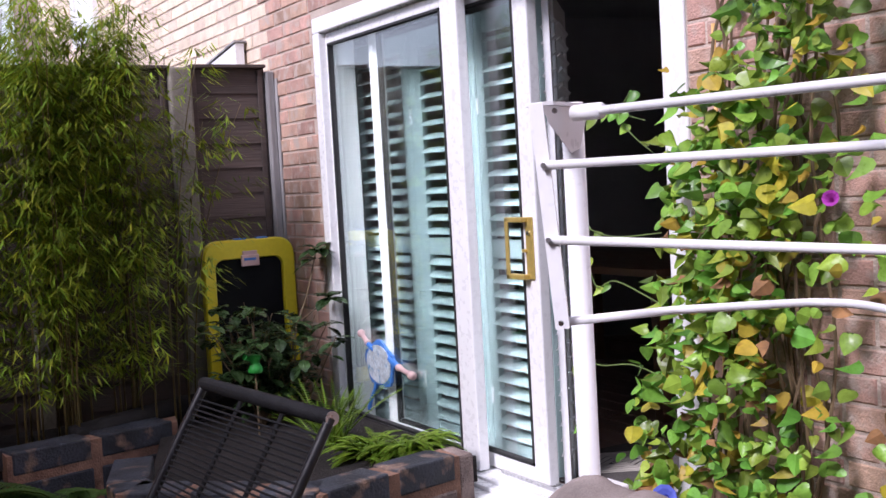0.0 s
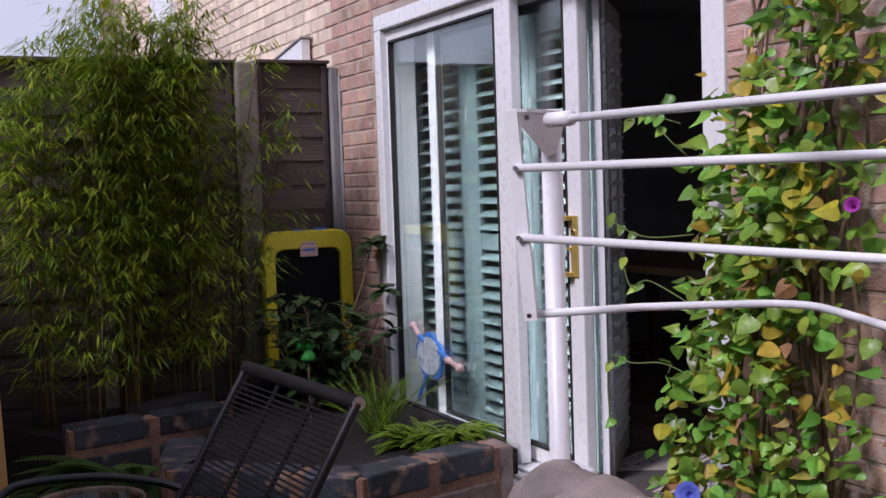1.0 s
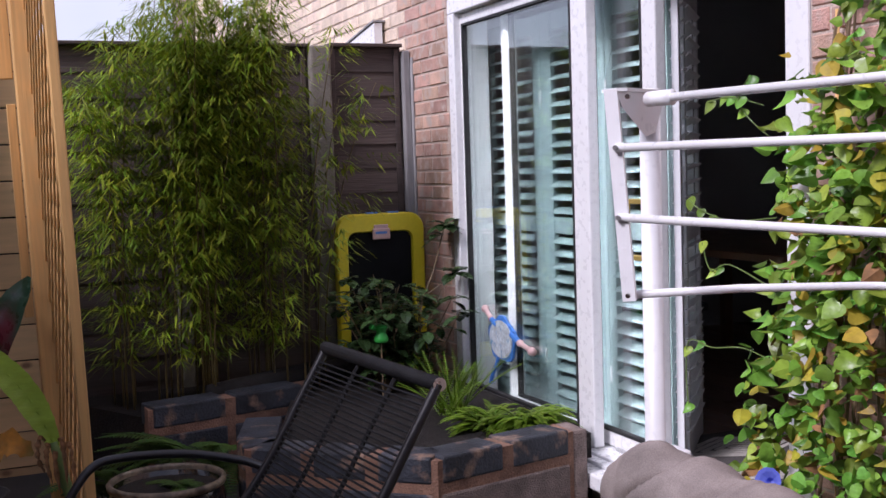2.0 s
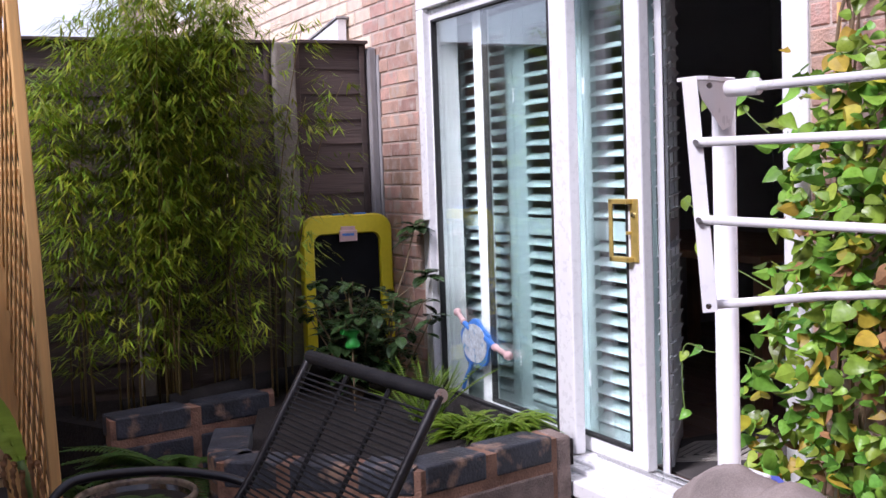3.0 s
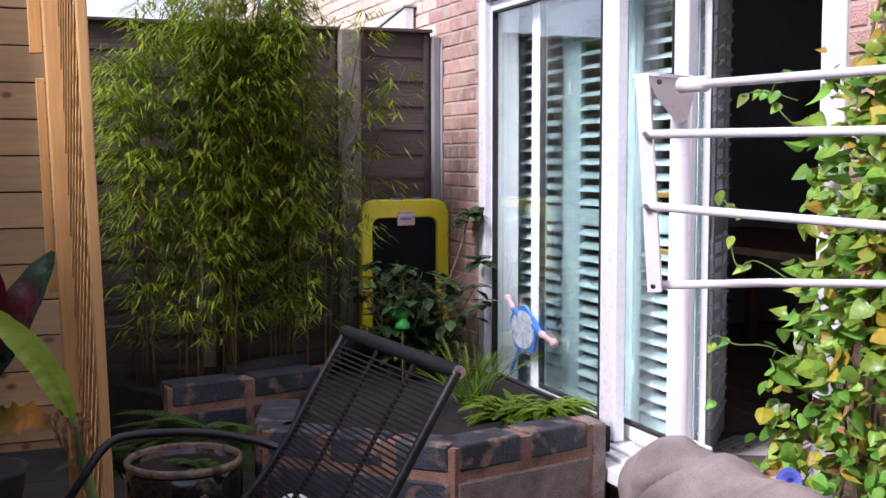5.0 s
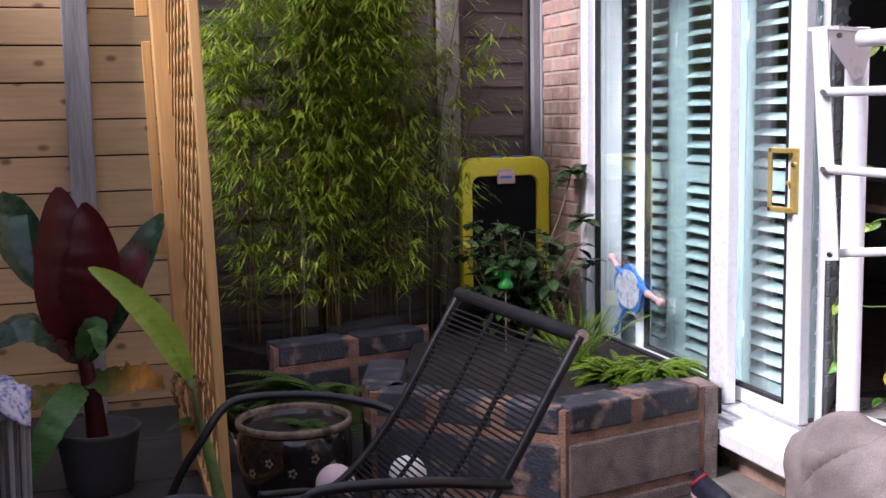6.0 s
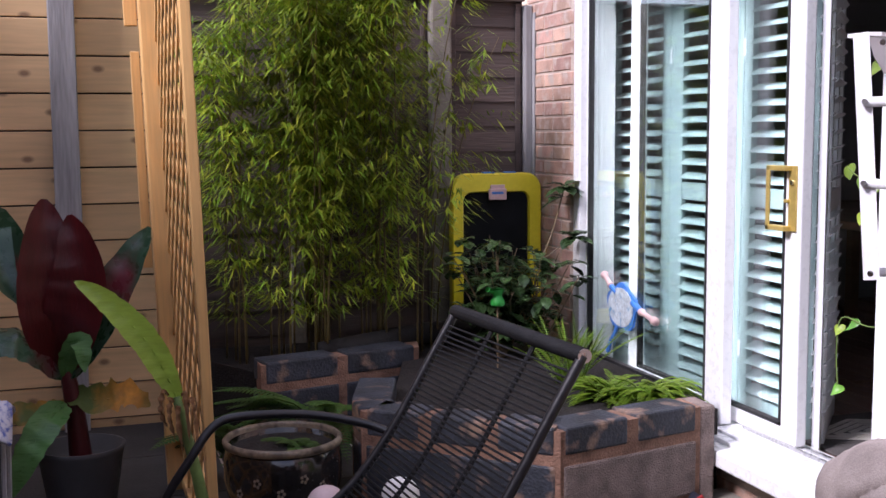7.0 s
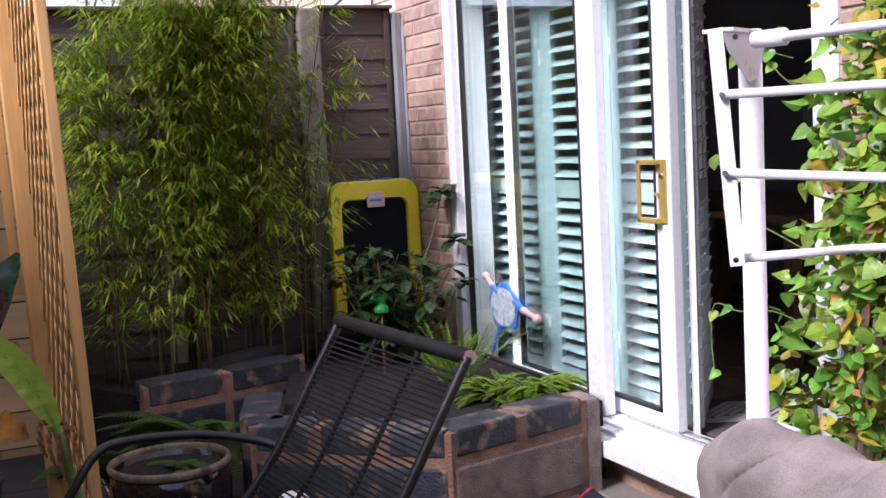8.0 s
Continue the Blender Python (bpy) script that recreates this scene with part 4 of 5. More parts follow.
white_ball = thing("white_ball", (2.47, -1.475, 0.295), "glossy white ball on an upturned pot", "ball")
part("shell", Mesh().lathe([(0.058 * math.sin(math.pi * k / 14), 0.353 - 0.058 * math.cos(math.pi * k / 14)) for k in range(15)], 2.47, -1.475, 24), UPVC, white_ball, "", True)
local(white_ball)
copy_thing(up, pose(2.47, -1.475, 0))

shoe = thing("shoe", (2.16, -0.24, 0.0), "dark canvas shoe with a red trim on the paving", "shoe")
sole = [(2.05 + 0.26 * t, -0.235 + sg * (0.042 + 0.008 * math.sin(3 * t)) * math.sin(math.pi * min(max(t, 0.06), 0.94)) ** 0.4) for sg, seq in ((-1, range(0, 13)), (1, range(12, -1, -1))) for t in [k / 12 for k in seq]]
part("sole", Mesh().prism(sole, 0.003, 0.022), PINKISH, shoe, "pale sole")
up_ = Mesh()
for k in range(9):
    t = k / 8
    h = 0.085 - 0.04 * t if t < 0.85 else 0.05 - 0.15 * (t - 0.85)
    w = 0.042 * math.sin(math.pi * min(max(0.1 + 0.85 * t, 0.1), 0.93)) ** 0.4
    for q in range(9):
        an = math.pi * q / 8
        up_.v.append((2.06 + 0.24 * t, -0.235 + w * math.cos(an), 0.022 + h * math.sin(an) ** 0.8))
for k in range(8):
    for q in range(8):
        a = 9 * k + q
        up_.f.append((a, a + 1, a + 10, a + 9))
part("upper", up_, NAVY, shoe, "dark canvas upper", True)
part("trim", Mesh().tube([(2.09, -0.275, 0.06), (2.12, -0.235, 0.105), (2.09, -0.195, 0.06)], 0.008, 8), surf("red_cloth", (0.30, 0.02, 0.02), 0.8), shoe, "red collar", True)
local(shoe)

# ---- plants ----
def leaf_mesh(mesh, base, d, up, length, width, fold=0.25, droop=0.0, steps=3, shape=(0.0, 0.8, 1.0, 0.0)):
    """A leaf from base along d: left and right halves meet at a midrib."""
    d = d.normalized()
    side = d.cross(up).normalized()
    nrm = side.cross(d)
    n = len(mesh.v)
    k = len(shape)
    for i, w in enumerate(shape):
        t = i / (k - 1)
        c = base + d * (length * t) - Vector((0, 0, droop * length * t * t))
        h = w * width / 2
        mesh.v += [tuple(c - side * h + nrm * h * fold), tuple(c), tuple(c + side * h + nrm * h * fold)]
    for i in range(k - 1):
        a, b = n + 3 * i, n + 3 * i + 3
        mesh.f += [(a, a + 1, b + 1, b), (a + 1, a + 2, b + 2, b + 1)]


def bamboo_leaf(mesh, base, d, length, width):
    side = d.cross(Vector((0, 0, 1)))
    side = (side if side.length > 1e-4 else Vector((1, 0, 0))).normalized() * width / 2
    n = len(mesh.v)
    m = base + d * length * 0.4 - Vector((0, 0, 0.01))
    e = base + d * length - Vector((0, 0, length * 0.22))
    mesh.v += [tuple(base), tuple(m - side + Vector((0, 0, 0.002))), tuple(m + side + Vector((0, 0, 0.002))), tuple(e)]
    mesh.f += [(n, n + 2, n + 1), (n + 1, n + 2, n + 3)]


rng = random.Random(11)
CLUMPS = [(0.30, -1.68), (0.42, -1.46), (0.30, -1.22), (0.36, -0.98), (0.22, -0.92), (0.45, -1.30), (0.34, -0.74)]
for ci, (bx, by) in enumerate(CLUMPS):
    b = thing("bamboo", (bx, by, 0.34), "tall leafy green bamboo clump growing in the raised planter", "bamboo", "bamboo clumps")
    leaves = Mesh()
    for k in range(5 if by < -0.8 else 4):
        x, y = bx + rng.uniform(-0.10, 0.10), by + rng.uniform(-0.09, 0.09)
        top = rng.uniform(2.05, 2.5) - (0.25 if by > -0.85 or by < -1.6 else 0)
        lx, ly = rng.uniform(-0.10, 0.28), rng.uniform(-0.22, 0.10) if -1.1 < by < -0.8 else rng.uniform(-0.22, 0.22) if by < -0.8 else rng.uniform(0.05, 0.36)
        pts = [Vector((x + lx * t ** 2.2, y + ly * t ** 2, 0.34 + (top - 0.34) * (t - 0.06 * t ** 4))) for t in [i / 11 for i in range(12)]]
        part("cane", Mesh().tube(pts, [0.0055 - 0.0038 * i / 11 for i in range(12)], 6), CULM, b, "", True)
        for i in range(125 if by < -0.8 else 42):
            t = rng.uniform(0.12, 1.0)
            t = t if t > 0.36 or rng.random() < 0.45 else rng.uniform(0.5, 1.0)
            q = t * 11
            i0 = min(int(q), 10)
            p = pts[i0].lerp(pts[i0 + 1], q - i0)
            w = rng.uniform(0, 2 * math.pi)
            reach = rng.uniform(0.05, 0.24) * (0.6 + 0.6 * math.sin(math.pi * min(t, 0.95)))
            tip = p + Vector((math.cos(w) * reach, math.sin(w) * reach, rng.uniform(-0.02, 0.12)))
            tip.x = max(tip.x, -0.02)
            if by < -0.8 and i % 4 == 0:
                tip.x = max(-0.02, tip.x - 0.18)
            nl = rng.randint(6, 11)
            for j in range(nl):
                f = (j + 1) / nl
                s = p.lerp(tip, 0.3 + 0.7 * f)
                wa = w + rng.uniform(-1.1, 1.1)
                d = Vector((math.cos(wa), math.sin(wa), rng.uniform(-0.75, 0.25))).normalized()
                bamboo_leaf(leaves, s, d, rng.uniform(0.05, 0.11), rng.uniform(0.006, 0.012))
    part("foliage", leaves, BAMBOO_LEAF, b, "narrow pointed green leaves")
    local(b)


def frond(mesh, base, d, length, width, arch=0.5, steps=26):
    """A fern frond: rows of small leaflets on an arching rib."""
    d = d.normalized()
    side = d.cross(Vector((0, 0, 1)))
    side = (side if side.length > 1e-3 else Vector((1, 0, 0))).normalized()
    for i in range(1, steps + 1):
        t = i / steps
        c = base + d * length * t - Vector((0, 0, arch * length * t * t))
        w = width * (math.sin(math.pi * min(t * 0.85 + 0.15, 1.0)) * 0.9 + 0.1)
        tang = (d - Vector((0, 0, 2 * arch * t))).normalized()
        for sg in (-1, 1):
            leaf_mesh(mesh, c, side * sg + tang * 0.35, Vector((0, 0, 1)), w / 2, length / steps * 0.95, 0.15, 0.15, shape=(0.5, 1.0, 0.7, 0.1))


def fern(name, at, label, count, length, width, spread=(0, 360), rise=(0.3, 1.2), arch=0.55, mat=FERN, seed=1):
    r = random.Random(seed)
    f = thing(name, at, label, "fern")
    for k in range(count):
        a = radians(r.uniform(*spread))
        d = Vector((math.cos(a), math.sin(a), r.uniform(*rise)))
        m = Mesh()
        ln = length * r.uniform(0.65, 1.1)
        b = Vector(at) + Vector((r.uniform(-0.05, 0.05), r.uniform(-0.05, 0.05), -0.01))
        frond(m, b, d, ln, width * r.uniform(0.8, 1.1), arch * r.uniform(0.7, 1.2))
        m.tube([b + d.normalized() * ln * t - Vector((0, 0, arch * 0.9 * ln * t * t)) for t in (0, 0.33, 0.66, 0.95)], [0.003, 0.0025, 0.002, 0.001], 4, False)
        part("frond", m, mat, f)
    return local(f)


fern("fern", (1.60, -0.36, 0.37), "light green fern spilling over the planter edge beside the door", 78, 0.24, 0.040, (-180, 100), (0.35, 2.0), 0.6, seed=2)
fern("fern", (1.25, -0.38, 0.36), "light green fern with upright fronds in the planter", 34, 0.44, 0.040, (0, 360), (1.0, 2.6), 0.25, seed=3)
fern("fern", (1.72, -0.22, 0.40), "light green fern hanging toward the sill", 60, 0.25, 0.040, (-110, 80), (0.2, 1.5), 0.65, seed=4)
# these three ferns use the green darkened for shade
fern("fern", (1.18, -1.45, 0.30), "spreading green fern low beside the glazed pot", 22, 0.50, 0.13, (-150, 60), (0.15, 0.9), 0.4, mat=FERN_SHADED, seed=5)
fern("fern", (1.65, -1.66, 0.31), "small fern growing in the glazed pot", 6, 0.22, 0.07, (-120, 60), (0.4, 0.9), 0.5, mat=FERN_SHADED, seed=6)
fern("fern", (0.95, -1.80, 0.10), "deep green fern behind the trellis, darkened for shade", 9, 0.55, 0.14, (-60, 60), (0.6, 1.4), 0.4, mat=FERN_SHADED, seed=8)


def shrub(at, label, seed, count, size, height):
    r = random.Random(seed)
    s = thing("shrub", at, label, "shrub")
    base = Vector(at)
    stems = Mesh()
    leaves = Mesh()
    for k in range(count):
        top = base + Vector((r.uniform(-size, size), r.uniform(-size, size), height * r.uniform(0.45, 1.0)))
        mid = base.lerp(top, 0.5) + Vector((r.uniform(-0.04, 0.04), r.uniform(-0.04, 0.04), 0.03))
        pts = catmull([base, mid, top], 5)
        stems.tube(pts, [0.006 - 0.004 * i / (len(pts) - 1) for i in range(len(pts))], 5, False)
        for i in range(15):
            p = pts[r.randint(3, len(pts) - 1)]
            w = r.uniform(0, 2 * math.pi)
            d = Vector((math.cos(w), math.sin(w), r.uniform(-0.5, 0.5)))
            leaf_mesh(leaves, p + d * 0.01, d, Vector((0, 0, 1)), r.uniform(0.065, 0.10), r.uniform(0.045, 0.065), 0.2, 0.25, shape=(0.1, 0.75, 1.0, 0.8, 0.0))
    part("stem", stems, STEM, s)
    part("foliage", leaves, SHRUB, s, "glossy dark green leaves")
    return local(s)


shrub((0.66, -0.46, 0.34), "dark glossy leaved shrub in the planter before the easel", 21, 28, 0.27, 0.60)
shrub((0.62, -0.26, 0.34), "dark glossy leaved shrub with upright shoots by the brick pier", 22, 16, 0.20, 0.55)
tall = thing("shrub", (0.62, -0.22, 0.34), "single tall leafy shoot of a dark shrub against the bricks", "shrub")
sm, lm = Mesh(), Mesh()
sp = catmull([(0.62, -0.28, 0.34), (0.60, -0.26, 0.7), (0.56, -0.15, 0.95), (0.50, -0.06, 1.16)], 6)
sm.tube(sp, 0.004, 5, False)
r = random.Random(5)
for c, k in ((sp[-1], 13), (sp[-3], 4), (Vector((0.62, -0.06, 0.92)), 12), (sp[8], 6)):
    for i in range(k):
        w = r.uniform(0, 2 * math.pi)
        d = Vector((math.cos(w), math.sin(w), r.uniform(-0.4, 0.6)))
        leaf_mesh(lm, c, d, Vector((0, 0, 1)), r.uniform(0.085, 0.12), r.uniform(0.06, 0.078), 0.2, 0.25, shape=(0.1, 0.75, 1.0, 0.8, 0.0))
sm.tube([(0.585, -0.2, 0.82), (0.62, -0.06, 0.92)], 0.003, 5, False)
part("stem", sm, STEM, tall)
part("foliage", lm, SHRUB, tall)
local(tall)


# ---- banana plants ----
def banana_leaf(name, parent, path, width, mat, face, curl=0.35, label="", rip=0.0, seed=0):
    r = random.Random(seed)
    pts = catmull(path, 7)
    m = Mesh()
    n = len(pts)
    face = Vector(face)
    for i, p in enumerate(pts):
        t = i / (n - 1)
        d = (pts[min(i + 1, n - 1)] - pts[max(i - 1, 0)]).normalized()
        side = d.cross(face).normalized()
        nrm = side.cross(d)
        w = width / 2 * max(0.06, 1.8 * t ** 0.6 * max(0.0, 1 - t) ** 0.75)
        w *= 1 + rip * r.uniform(-1, 1)
        for f in (-1, -0.5, 0, 0.5, 1):
            m.v.append(tuple(p + side * w * f + nrm * (abs(f) ** 1.5 * w * curl + 0.004 * math.sin(i * 1.9 + f))))
    for i in range(n - 1):
        for k in range(4):
            q = 5 * i + k
            m.f.append((q, q + 1, q + 6, q + 5))
    o = part(name, m, mat, parent, label, True)
    rib = None if mat == VINE_BROWN else part("midrib", Mesh().tube([p - face.normalized() * 0.004 for p in pts], [0.0035 * (1 - i / n) + 0.001 for i in range(n)], 6), BANANA_RED if mat == BANANA_RED else mat, o)
    return o


young = thing("banana_plant", (2.38, -2.03, 0), "young banana plant with one bright green leaf and withered sheath", "banana plant")
part("stem", Mesh().tube(catmull([(2.40, -2.00, 0.0), (2.40, -2.05, 0.38), (2.39, -2.115, 0.69)], 5), [0.024 - 0.0012 * i for i in range(11)], 10), GREEN_STEM, young, "", True)
banana_leaf("leaf", young, [(2.39, -2.108, 0.67), (2.40, -2.140, 0.755), (2.41, -2.185, 0.845), (2.42, -2.245, 0.925), (2.42, -2.315, 0.995), (2.41, -2.378, 1.037)], 0.112, BANANA_GREEN, (0.9, -0.25, 0.45), 0.35, "bright green leaf", 0.05, 3)
for k in range(5):
    a = Vector((2.405 + 0.008 * k, -2.115 + 0.011 * (k - 2), 0.70 - 0.02 * (k % 3)))
    o = 0.007 * (k - 2.0)
    banana_leaf("dead_sheath", young, [a, a + Vector((0.008, o, 0.010)), a + Vector((0.014, o * 1.6, -0.04)), a + Vector((0.010, o * 1.2 + 0.01, -0.09 - 0.015 * k))], 0.020, VINE_BROWN, (1, 0.3 * (k - 2), 0.3), 0.7, "withered brown sheath", 0.45, k)
part("pot", Mesh().lathe([(0, 0), (0.10, 0), (0.13, 0.22), (0.14, 0.24), (0.125, 0.24), (0.11, 0.2), (0, 0.2)], 2.40, -2.02, 24), GREY_POT, young, "plain dark pot", True)
local(young)

big = thing("banana_plant", (1.2, -2.38, 0), "potted banana plant with dark red and green leaves", "banana plant")
part("pot", Mesh().lathe([(0, 0), (0.11, 0), (0.125, 0.02), (0.16, 0.235), (0.168, 0.255), (0.154, 0.255), (0.14, 0.20), (0, 0.20)], 1.2, -2.385, 32), GREY_POT, big, "grey plastic pot", True)
part("stem", Mesh().tube(catmull([(1.2, -2.385, 0.18), (1.19, -2.40, 0.38), (1.17, -2.43, 0.58)], 5), [0.045 - 0.002 * i for i in range(11)], 10), BANANA_RED, big, "", True)
CX, CY = 1.17, -2.43
for path, w, mt, face, curl, lab, rip in (
        ([(CX, CY, 0.55), (CX + 0.08, CY - 0.03, 0.75), (CX + 0.09, CY - 0.045, 0.95), (CX + 0.06, CY - 0.05, 1.20)], 0.235, BANANA_RED, (1, 0.2, 0.25), 0.22, "dark red leaf", 0),
        ([(CX, CY, 0.55), (CX + 0.10, CY + 0.04, 0.75), (CX + 0.11, CY + 0.07, 0.93), (CX + 0.08, CY + 0.04, 1.14)], 0.205, BANANA_RED, (1, -0.25, 0.25), 0.3, "dark red leaf", 0),
        ([(CX, CY, 0.52), (CX + 0.05, CY + 0.10, 0.68), (CX + 0.06, CY + 0.22, 0.88), (CX + 0.03, CY + 0.33, 1.08)], 0.17, BANANA_DARK, (1, -0.7, 0.1), 0.5, "dark green leaf", 0),
        ([(CX, CY, 0.55), (CX - 0.08, CY - 0.16, 0.93), (CX - 0.04, CY - 0.25, 1.10), (CX + 0.05, CY - 0.22, 0.96), (CX + 0.10, CY - 0.15, 0.82)], 0.15, BANANA_DARK, (1, 0.4, 0.5), 0.4, "arching green leaf", 0),
        ([(CX, CY, 0.52), (CX + 0.08, CY - 0.10, 0.66), (CX + 0.12, CY - 0.22, 0.70), (CX + 0.14, CY - 0.40, 0.60)], 0.17, BANANA_DARK, (0.6, 0, 1), -0.3, "drooping green leaf", 0),
        ([(CX + 0.02, CY, 0.52), (CX + 0.08, CY + 0.02, 0.62), (CX + 0.13, CY + 0.06, 0.67), (CX + 0.15, CY + 0.07, 0.56)], 0.10, BANANA_MID, (1, 0.2, 0.3), 0.3, "small green leaf", 0.15),
        ([(CX, CY, 0.45), (CX + 0.1, CY + 0.12, 0.44), (CX + 0.13, CY + 0.22, 0.46), (CX + 0.14, CY + 0.30, 0.41)], 0.13, ORANGE_LEAF, (1, 0, 0.6), 0.3, "withered orange leaf", 0.3),
        ([(CX, CY, 0.42), (CX + 0.14, CY - 0.10, 0.42), (CX + 0.18, CY - 0.20, 0.42), (CX + 0.2, CY - 0.30, 0.38)], 0.09, ORANGE_LEAF, (1, 0, 0.6), 0.3, "withered orange edged leaf", 0.3),
        ([(CX + 0.05, CY, 0.42), (CX + 0.18, CY - 0.06, 0.40), (CX + 0.23, CY - 0.13, 0.30), (CX + 0.24, CY - 0.20, 0.14)], 0.14, BANANA_MID, (1, 0, 0.4), 0.2, "hanging pale green leaf", 0.1)):
    banana_leaf("leaf", big, path, w * (1.5 if mt in (BANANA_RED, BANANA_DARK) else 1.2), mt, face, curl, lab, rip, len(lab))
local(big)

# ---- the climbing vine on the house wall ----
vine = thing("climbing_vine", (3.5, -0.1, 0), "climbing morning glory vine with heart shaped leaves on the brick wall", "climbing plant")


def heart(l, w, fold, bend, seed):
    """A heart shaped leaf that hangs from the origin along -z, its face toward -y."""
    out = [(0.0, 0.0), (0.16, 0.15), (0.36, 0.14), (0.50, -0.02), (0.50, -0.26), (0.38, -0.52), (0.19, -0.78), (0.0, -1.0)]
    m = Mesh()
    for x, z in out:
        m.v.append((0, -bend * l * z * z + 0.0, z * l))
    for sg in (-1, 1):
        for x, z in out[1:-1]:
            m.v.append((sg * x * w, -bend * l * z * z + fold * abs(x) * w, z * l))
    k = len(out) - 2
    for s in range(2):
        o = len(out) + s * k
        fs = [(0, o, 1)] + [(i, o + i - 1, o + i, i + 1) for i in range(1, k)] + [(k, o + k - 1, k + 1)]
        m.f += fs if s else [tuple(reversed(q)) for q in fs]
    return m


hearts = [heart(0.075, 0.078, f, b, 0) for f, b in ((0.5, 0.35), (0.75, 0.45), (0.25, 0.1), (0.9, 0.3), (0.6, 0.6))]
green_data = [h.data("leaf", VINE_LEAF, True) for h in hearts]
vr = random.Random(31)
rest, yellow, brown = Mesh(), Mesh(), Mesh()
made = 0
N_VINE = 2600
for k in range(N_VINE):
    z = vr.uniform(0.05, 2.75)
    lean = 0.10 * math.sin(z * 1.7)
    half = 0.27 + 0.06 * math.sin(z * 3.1 + 1) + (0.05 if z < 1.6 else 0.0)
    cx = 3.50 + 0.20 * (z - 1.2) + lean * 0.3
    u = vr.gauss(-0.12, 0.55) if vr.random() < 0.85 else vr.uniform(-1.2, 1.6)
    if abs(u) > 1.7 or (z < 1.1 and vr.random() < 0.2):
        continue
    x = cx + u * half * 1.05
    if x < 3.03 + max(0.0, z - 1.38) * 1.25 and vr.random() < 0.97:
        continue
    depth = 0.26 * math.sqrt(max(0, 1 - (u / 1.75) ** 2)) * (1.0 if z < 2.0 else 0.75)
    fr_ = vr.random() ** 0.5
    y = -0.02 - depth * fr_
    s = vr.uniform(0.34, 0.80)
    m = Matrix.LocRotScale((x, y, z), Euler((radians(vr.gauss(-38, 24)), radians(vr.gauss(0, 38)), radians(vr.gauss(15, 48)))), (s, s, s))
    h = vr.randrange(5)
    q = vr.random()
    if q < 0.15:
        yellow.add(hearts[h].v, hearts[h].f, m)
    elif q < 0.215 and z < 1.3:
        brown.add(hearts[h].v, hearts[h].f, m)
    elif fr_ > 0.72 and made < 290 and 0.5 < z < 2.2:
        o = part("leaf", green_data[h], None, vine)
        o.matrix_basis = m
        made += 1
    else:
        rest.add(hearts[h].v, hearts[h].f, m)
# remaining, mostly deeper leaves, in the green darkened for shade
tagged(part("inner_leaves", rest, VINE_LEAF_SHADED, vine), kind="stuff")
tagged(part("yellow_leaves", yellow, VINE_YELLOW, vine, "yellowing leaves"), kind="stuff")
tagged(part("brown_leaves", brown, VINE_BROWN, vine, "dead brown leaves"), kind="stuff")
for k in range(16):
    x = 3.5 + vr.uniform(-0.2, 0.25)
    pts = []
    for i in range(12):
        z = i * 0.25
        pts.append((x + 0.08 * (z - 1.2) * 0.6 + vr.uniform(-0.03, 0.03), -0.03 - vr.uniform(0, 0.09), z))
    part("stem", Mesh().tube(catmull(pts, 4), 0.0035 + 0.002 * vr.random(), 5, False), STEM, vine)
# tendrils reaching into the door opening
for pts in ([(3.25, -0.20, 1.28), (3.10, -0.25, 1.27), (2.99, -0.27, 1.30), (2.93, -0.27, 1.33)], [(3.25, -0.2, 0.86), (3.16, -0.25, 0.90), (3.05, -0.28, 0.89), (2.95, -0.29, 0.90), (2.93, -0.29, 0.80), (2.94, -0.29, 0.70)],
            [(3.22, -0.2, 1.08), (3.10, -0.25, 1.14), (3.02, -0.26, 1.12), (2.98, -0.26, 1.20)], [(3.24, -0.2, 1.50), (3.19, -0.24, 1.56), (3.15, -0.25, 1.62), (3.20, -0.25, 1.68)], [(3.2, -0.2, 1.6), (3.1, -0.24, 1.63), (3.02, -0.26, 1.62)]):
    c = catmull(pts, 6)
    part("tendril", Mesh().tube(c, 0.002, 5, False), GREEN_STEM, vine)
    for i in (len(c) - 1, len(c) * 2 // 3, len(c) // 2):
        s = vr.uniform(0.4, 0.65)
        o = part("leaf", green_data[vr.randrange(5)], None, vine)
        o.matrix_basis = Matrix.LocRotScale(c[i], Euler((radians(-15), radians(vr.uniform(-30, 30)), radians(20 + vr.uniform(-20, 20)))), (s, s, s))


def bloom(name, at, mat, r):
    m = Mesh()
    n = 10
    for rr, d in ((0.12, 0.03), (0.3, 0.012), (0.7, 0.0), (1.0, -0.004)):
        for k in range(n):
            w = 2 * math.pi * k / n
            m.v.append((r * rr * math.cos(w), d, r * rr * math.sin(w)))
    for i in range(3):
        m.f += [(i * n + k, i * n + (k + 1) % n, (i + 1) * n + (k + 1) % n, (i + 1) * n + k) for k in range(n)]
    m.f.append(tuple(range(n)))
    o = part(name, m, mat, vine)
    o.location = at
    o.rotation_euler = (radians(-20), 0, radians(30))
    return o


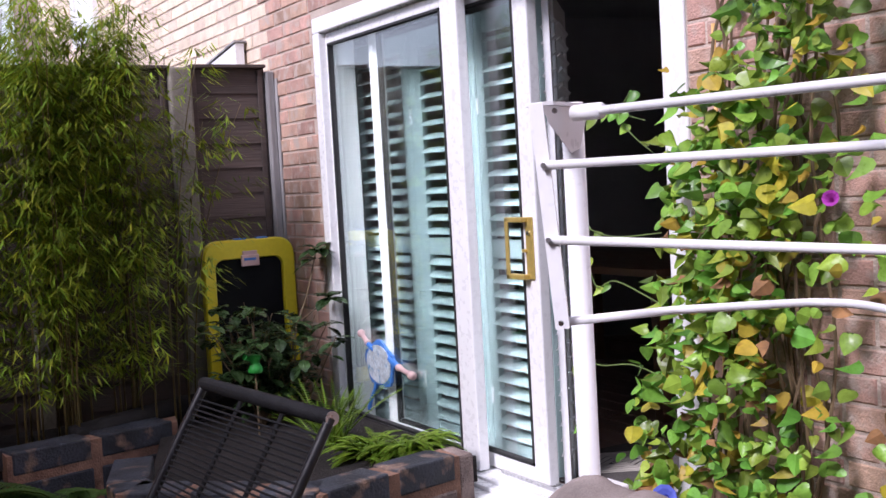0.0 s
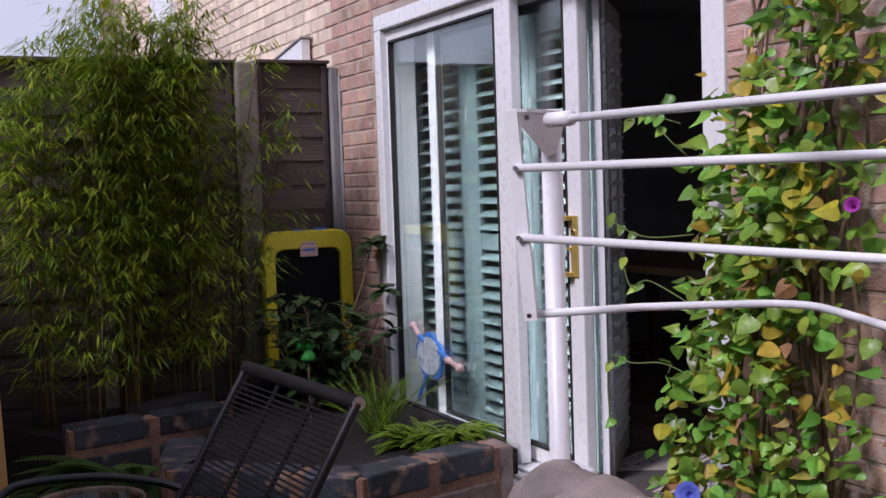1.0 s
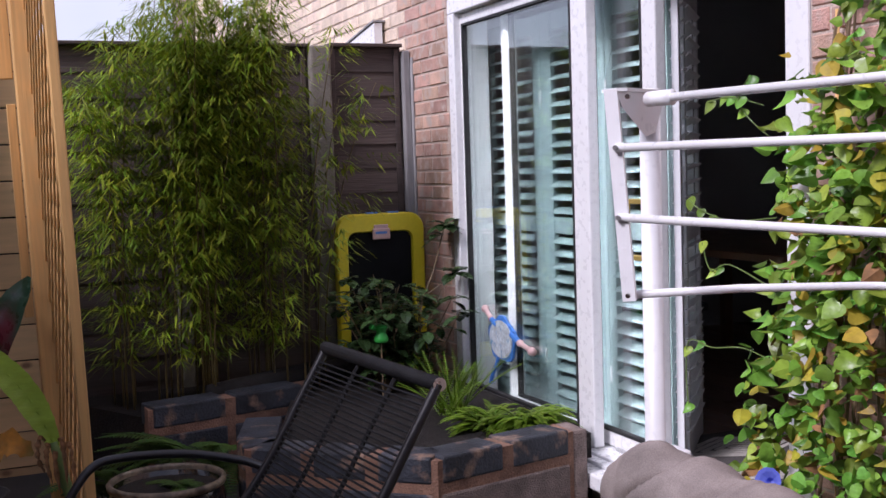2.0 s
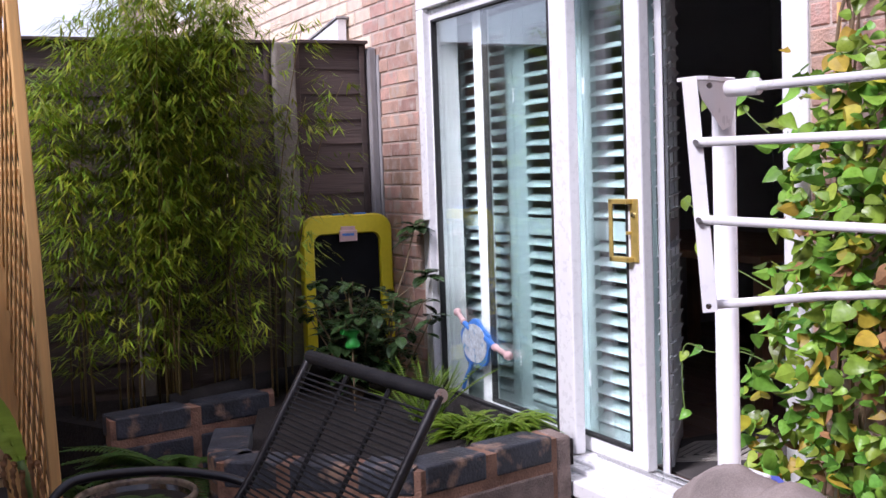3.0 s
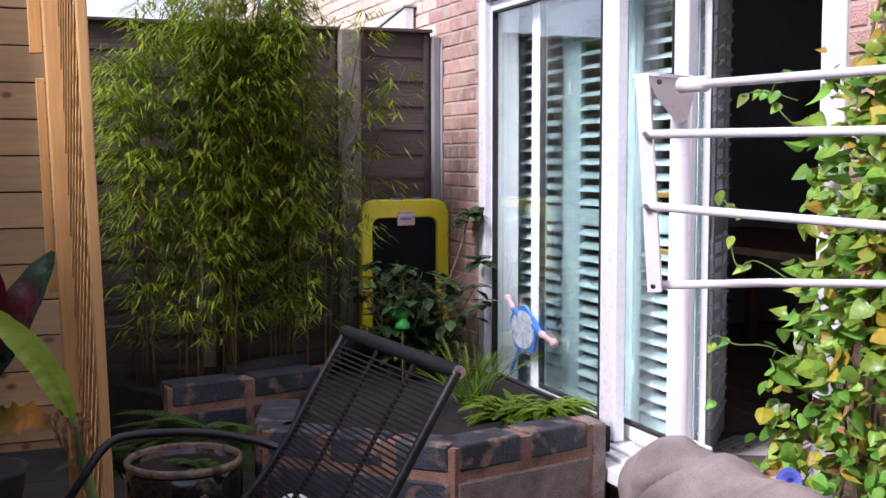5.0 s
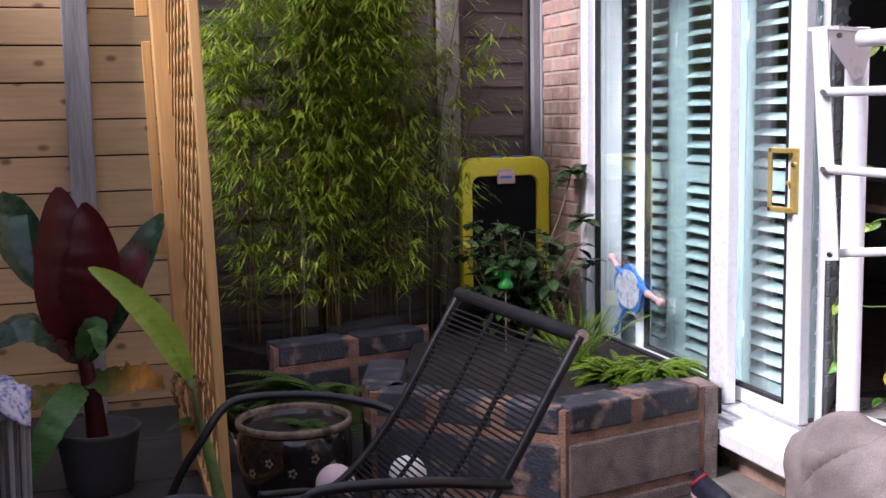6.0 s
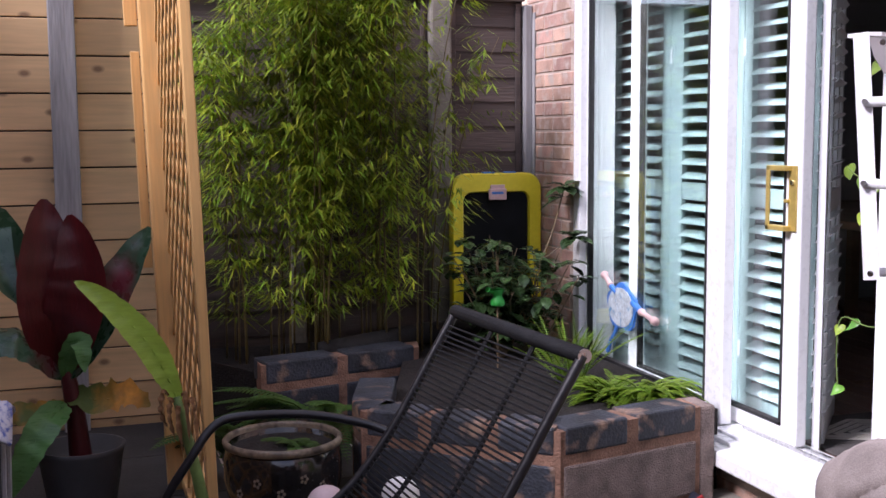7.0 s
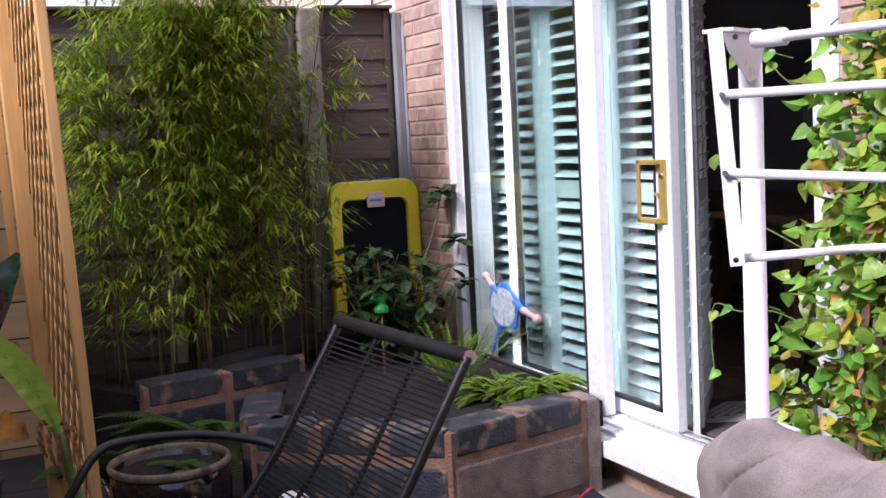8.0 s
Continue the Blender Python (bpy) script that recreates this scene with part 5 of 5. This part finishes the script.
bloom("flower", (3.34, -0.31, 0.56), FLOWER_BLUE, 0.038)
bloom("flower", (3.895, -0.25, 1.37), FLOWER_PINK, 0.02)
bloom("flower", (4.03, -0.14, 1.30), FLOWER_PINK, 0.02)
local(vine)
cane = tagged(part("garden_cane", Mesh().tube([(3.29, -0.03, 0.0), (3.31, -0.03, 1.86)], 0.006, 8), PINE_UP, None, "", True), "thin wooden plant cane against the bricks", "cane")
orn = thing("wall_ornament", (3.45, -0.03, 1.95), "turquoise and brown lizard ornament hung on the bricks", "ornament")
part("body", Mesh().tube(catmull([(3.36, -0.03, 2.03), (3.41, -0.035, 1.98), (3.45, -0.03, 1.93), (3.47, -0.03, 1.88)], 5), [0.004, 0.008, 0.012, 0.014, 0.014, 0.014, 0.013, 0.012, 0.011, 0.010, 0.009, 0.008, 0.006, 0.005, 0.004, 0.003], 8), surf("turquoise_glaze", (0.05, 0.40, 0.50), 0.3, 0.7, 1.3, 20), orn, "", True)
for a in ((3.38, 1.985), (3.45, 1.92)):
    part("leg", Mesh().tube([(a[0], -0.03, a[1]), (a[0] - 0.035, -0.02, a[1] - 0.005), (a[0] - 0.045, -0.02, a[1] - 0.03)], 0.004, 6), BRASS, orn)
local(orn)

# ---- bricks of the house wall ----
brick_data = {}


def brick_of(l):
    key = round(l, 2)
    if key not in brick_data:
        c = 0.004
        h, d = 0.065, 0.03
        m = Mesh()
        m.v = [(0, d, 0), (key, d, 0), (key, d, h), (0, d, h), (0, c, 0), (key, c, 0), (key, c, h), (0, c, h), (c, 0, c), (key - c, 0, c), (key - c, 0, h - c), (c, 0, h - c)]
        m.f = [(0, 1, 5, 4), (1, 2, 6, 5), (2, 3, 7, 6), (3, 0, 4, 7), (4, 5, 9, 8), (5, 6, 10, 9), (6, 7, 11, 10), (7, 4, 8, 11), (8, 9, 10, 11)]
        brick_data[key] = (m, m.data("brick", BRICK))
    return brick_data[key]


br = random.Random(3)
rest = Mesh()
bricks_sunlit = Mesh()
count = 0
for row in range(73):
    z = row * 0.075 + 0.012
    x = -6.2 - (0.1125 if row % 2 else 0.0)
    while x < 8.0:
        x0, x1 = x, x + 0.215
        x += 0.225
        spans = [(max(x0, -6.2), x1)]
        for ox0, ox1, oz0, oz1 in ((DX0, DX1 + 0.005, DZ0 - 0.07, DZ1), (WX0, WX1, WZ0 - 0.06, WZ1)):
            if z + 0.065 > oz0 and z < oz1:
                cut = []
                for a, b in spans:
                    if b <= ox0 or a >= ox1:
                        cut.append((a, b))
                    else:
                        if a < ox0 - 0.03:
                            cut.append((a, ox0 - 0.004))
                        if b > ox1 + 0.03:
                            cut.append((ox1 + 0.004, b))
                spans = cut
        for a, b in spans:
            if b - a < 0.03:
                continue
            m, data = brick_of(b - a)
            y = br.uniform(-0.002, 0.002)
            near = (3.1 < a < 4.6 and 0.2 < z < 2.35) or (-0.1 < a < 0.5 and 0.35 < z < 2.45)
            if near and count < 300:
                o = part("brick", data, None, wall_house)
                o.location = (a, y, z)
                count += 1
            else:
                (rest if a > -0.3 else bricks_sunlit).add(m.v, m.f, Matrix.Translation((a, y, z)))
# bricks left of the fence, brightened by colour to look sunlit
tagged(part("neighbour_brickwork", bricks_sunlit, BRICK_SUNLIT, wall_house, "neighbouring house bricks, strong sunlight put into their pale colour"), kind="stuff")
tagged(part("brickwork", rest, BRICK_FAR, wall_house), kind="stuff")
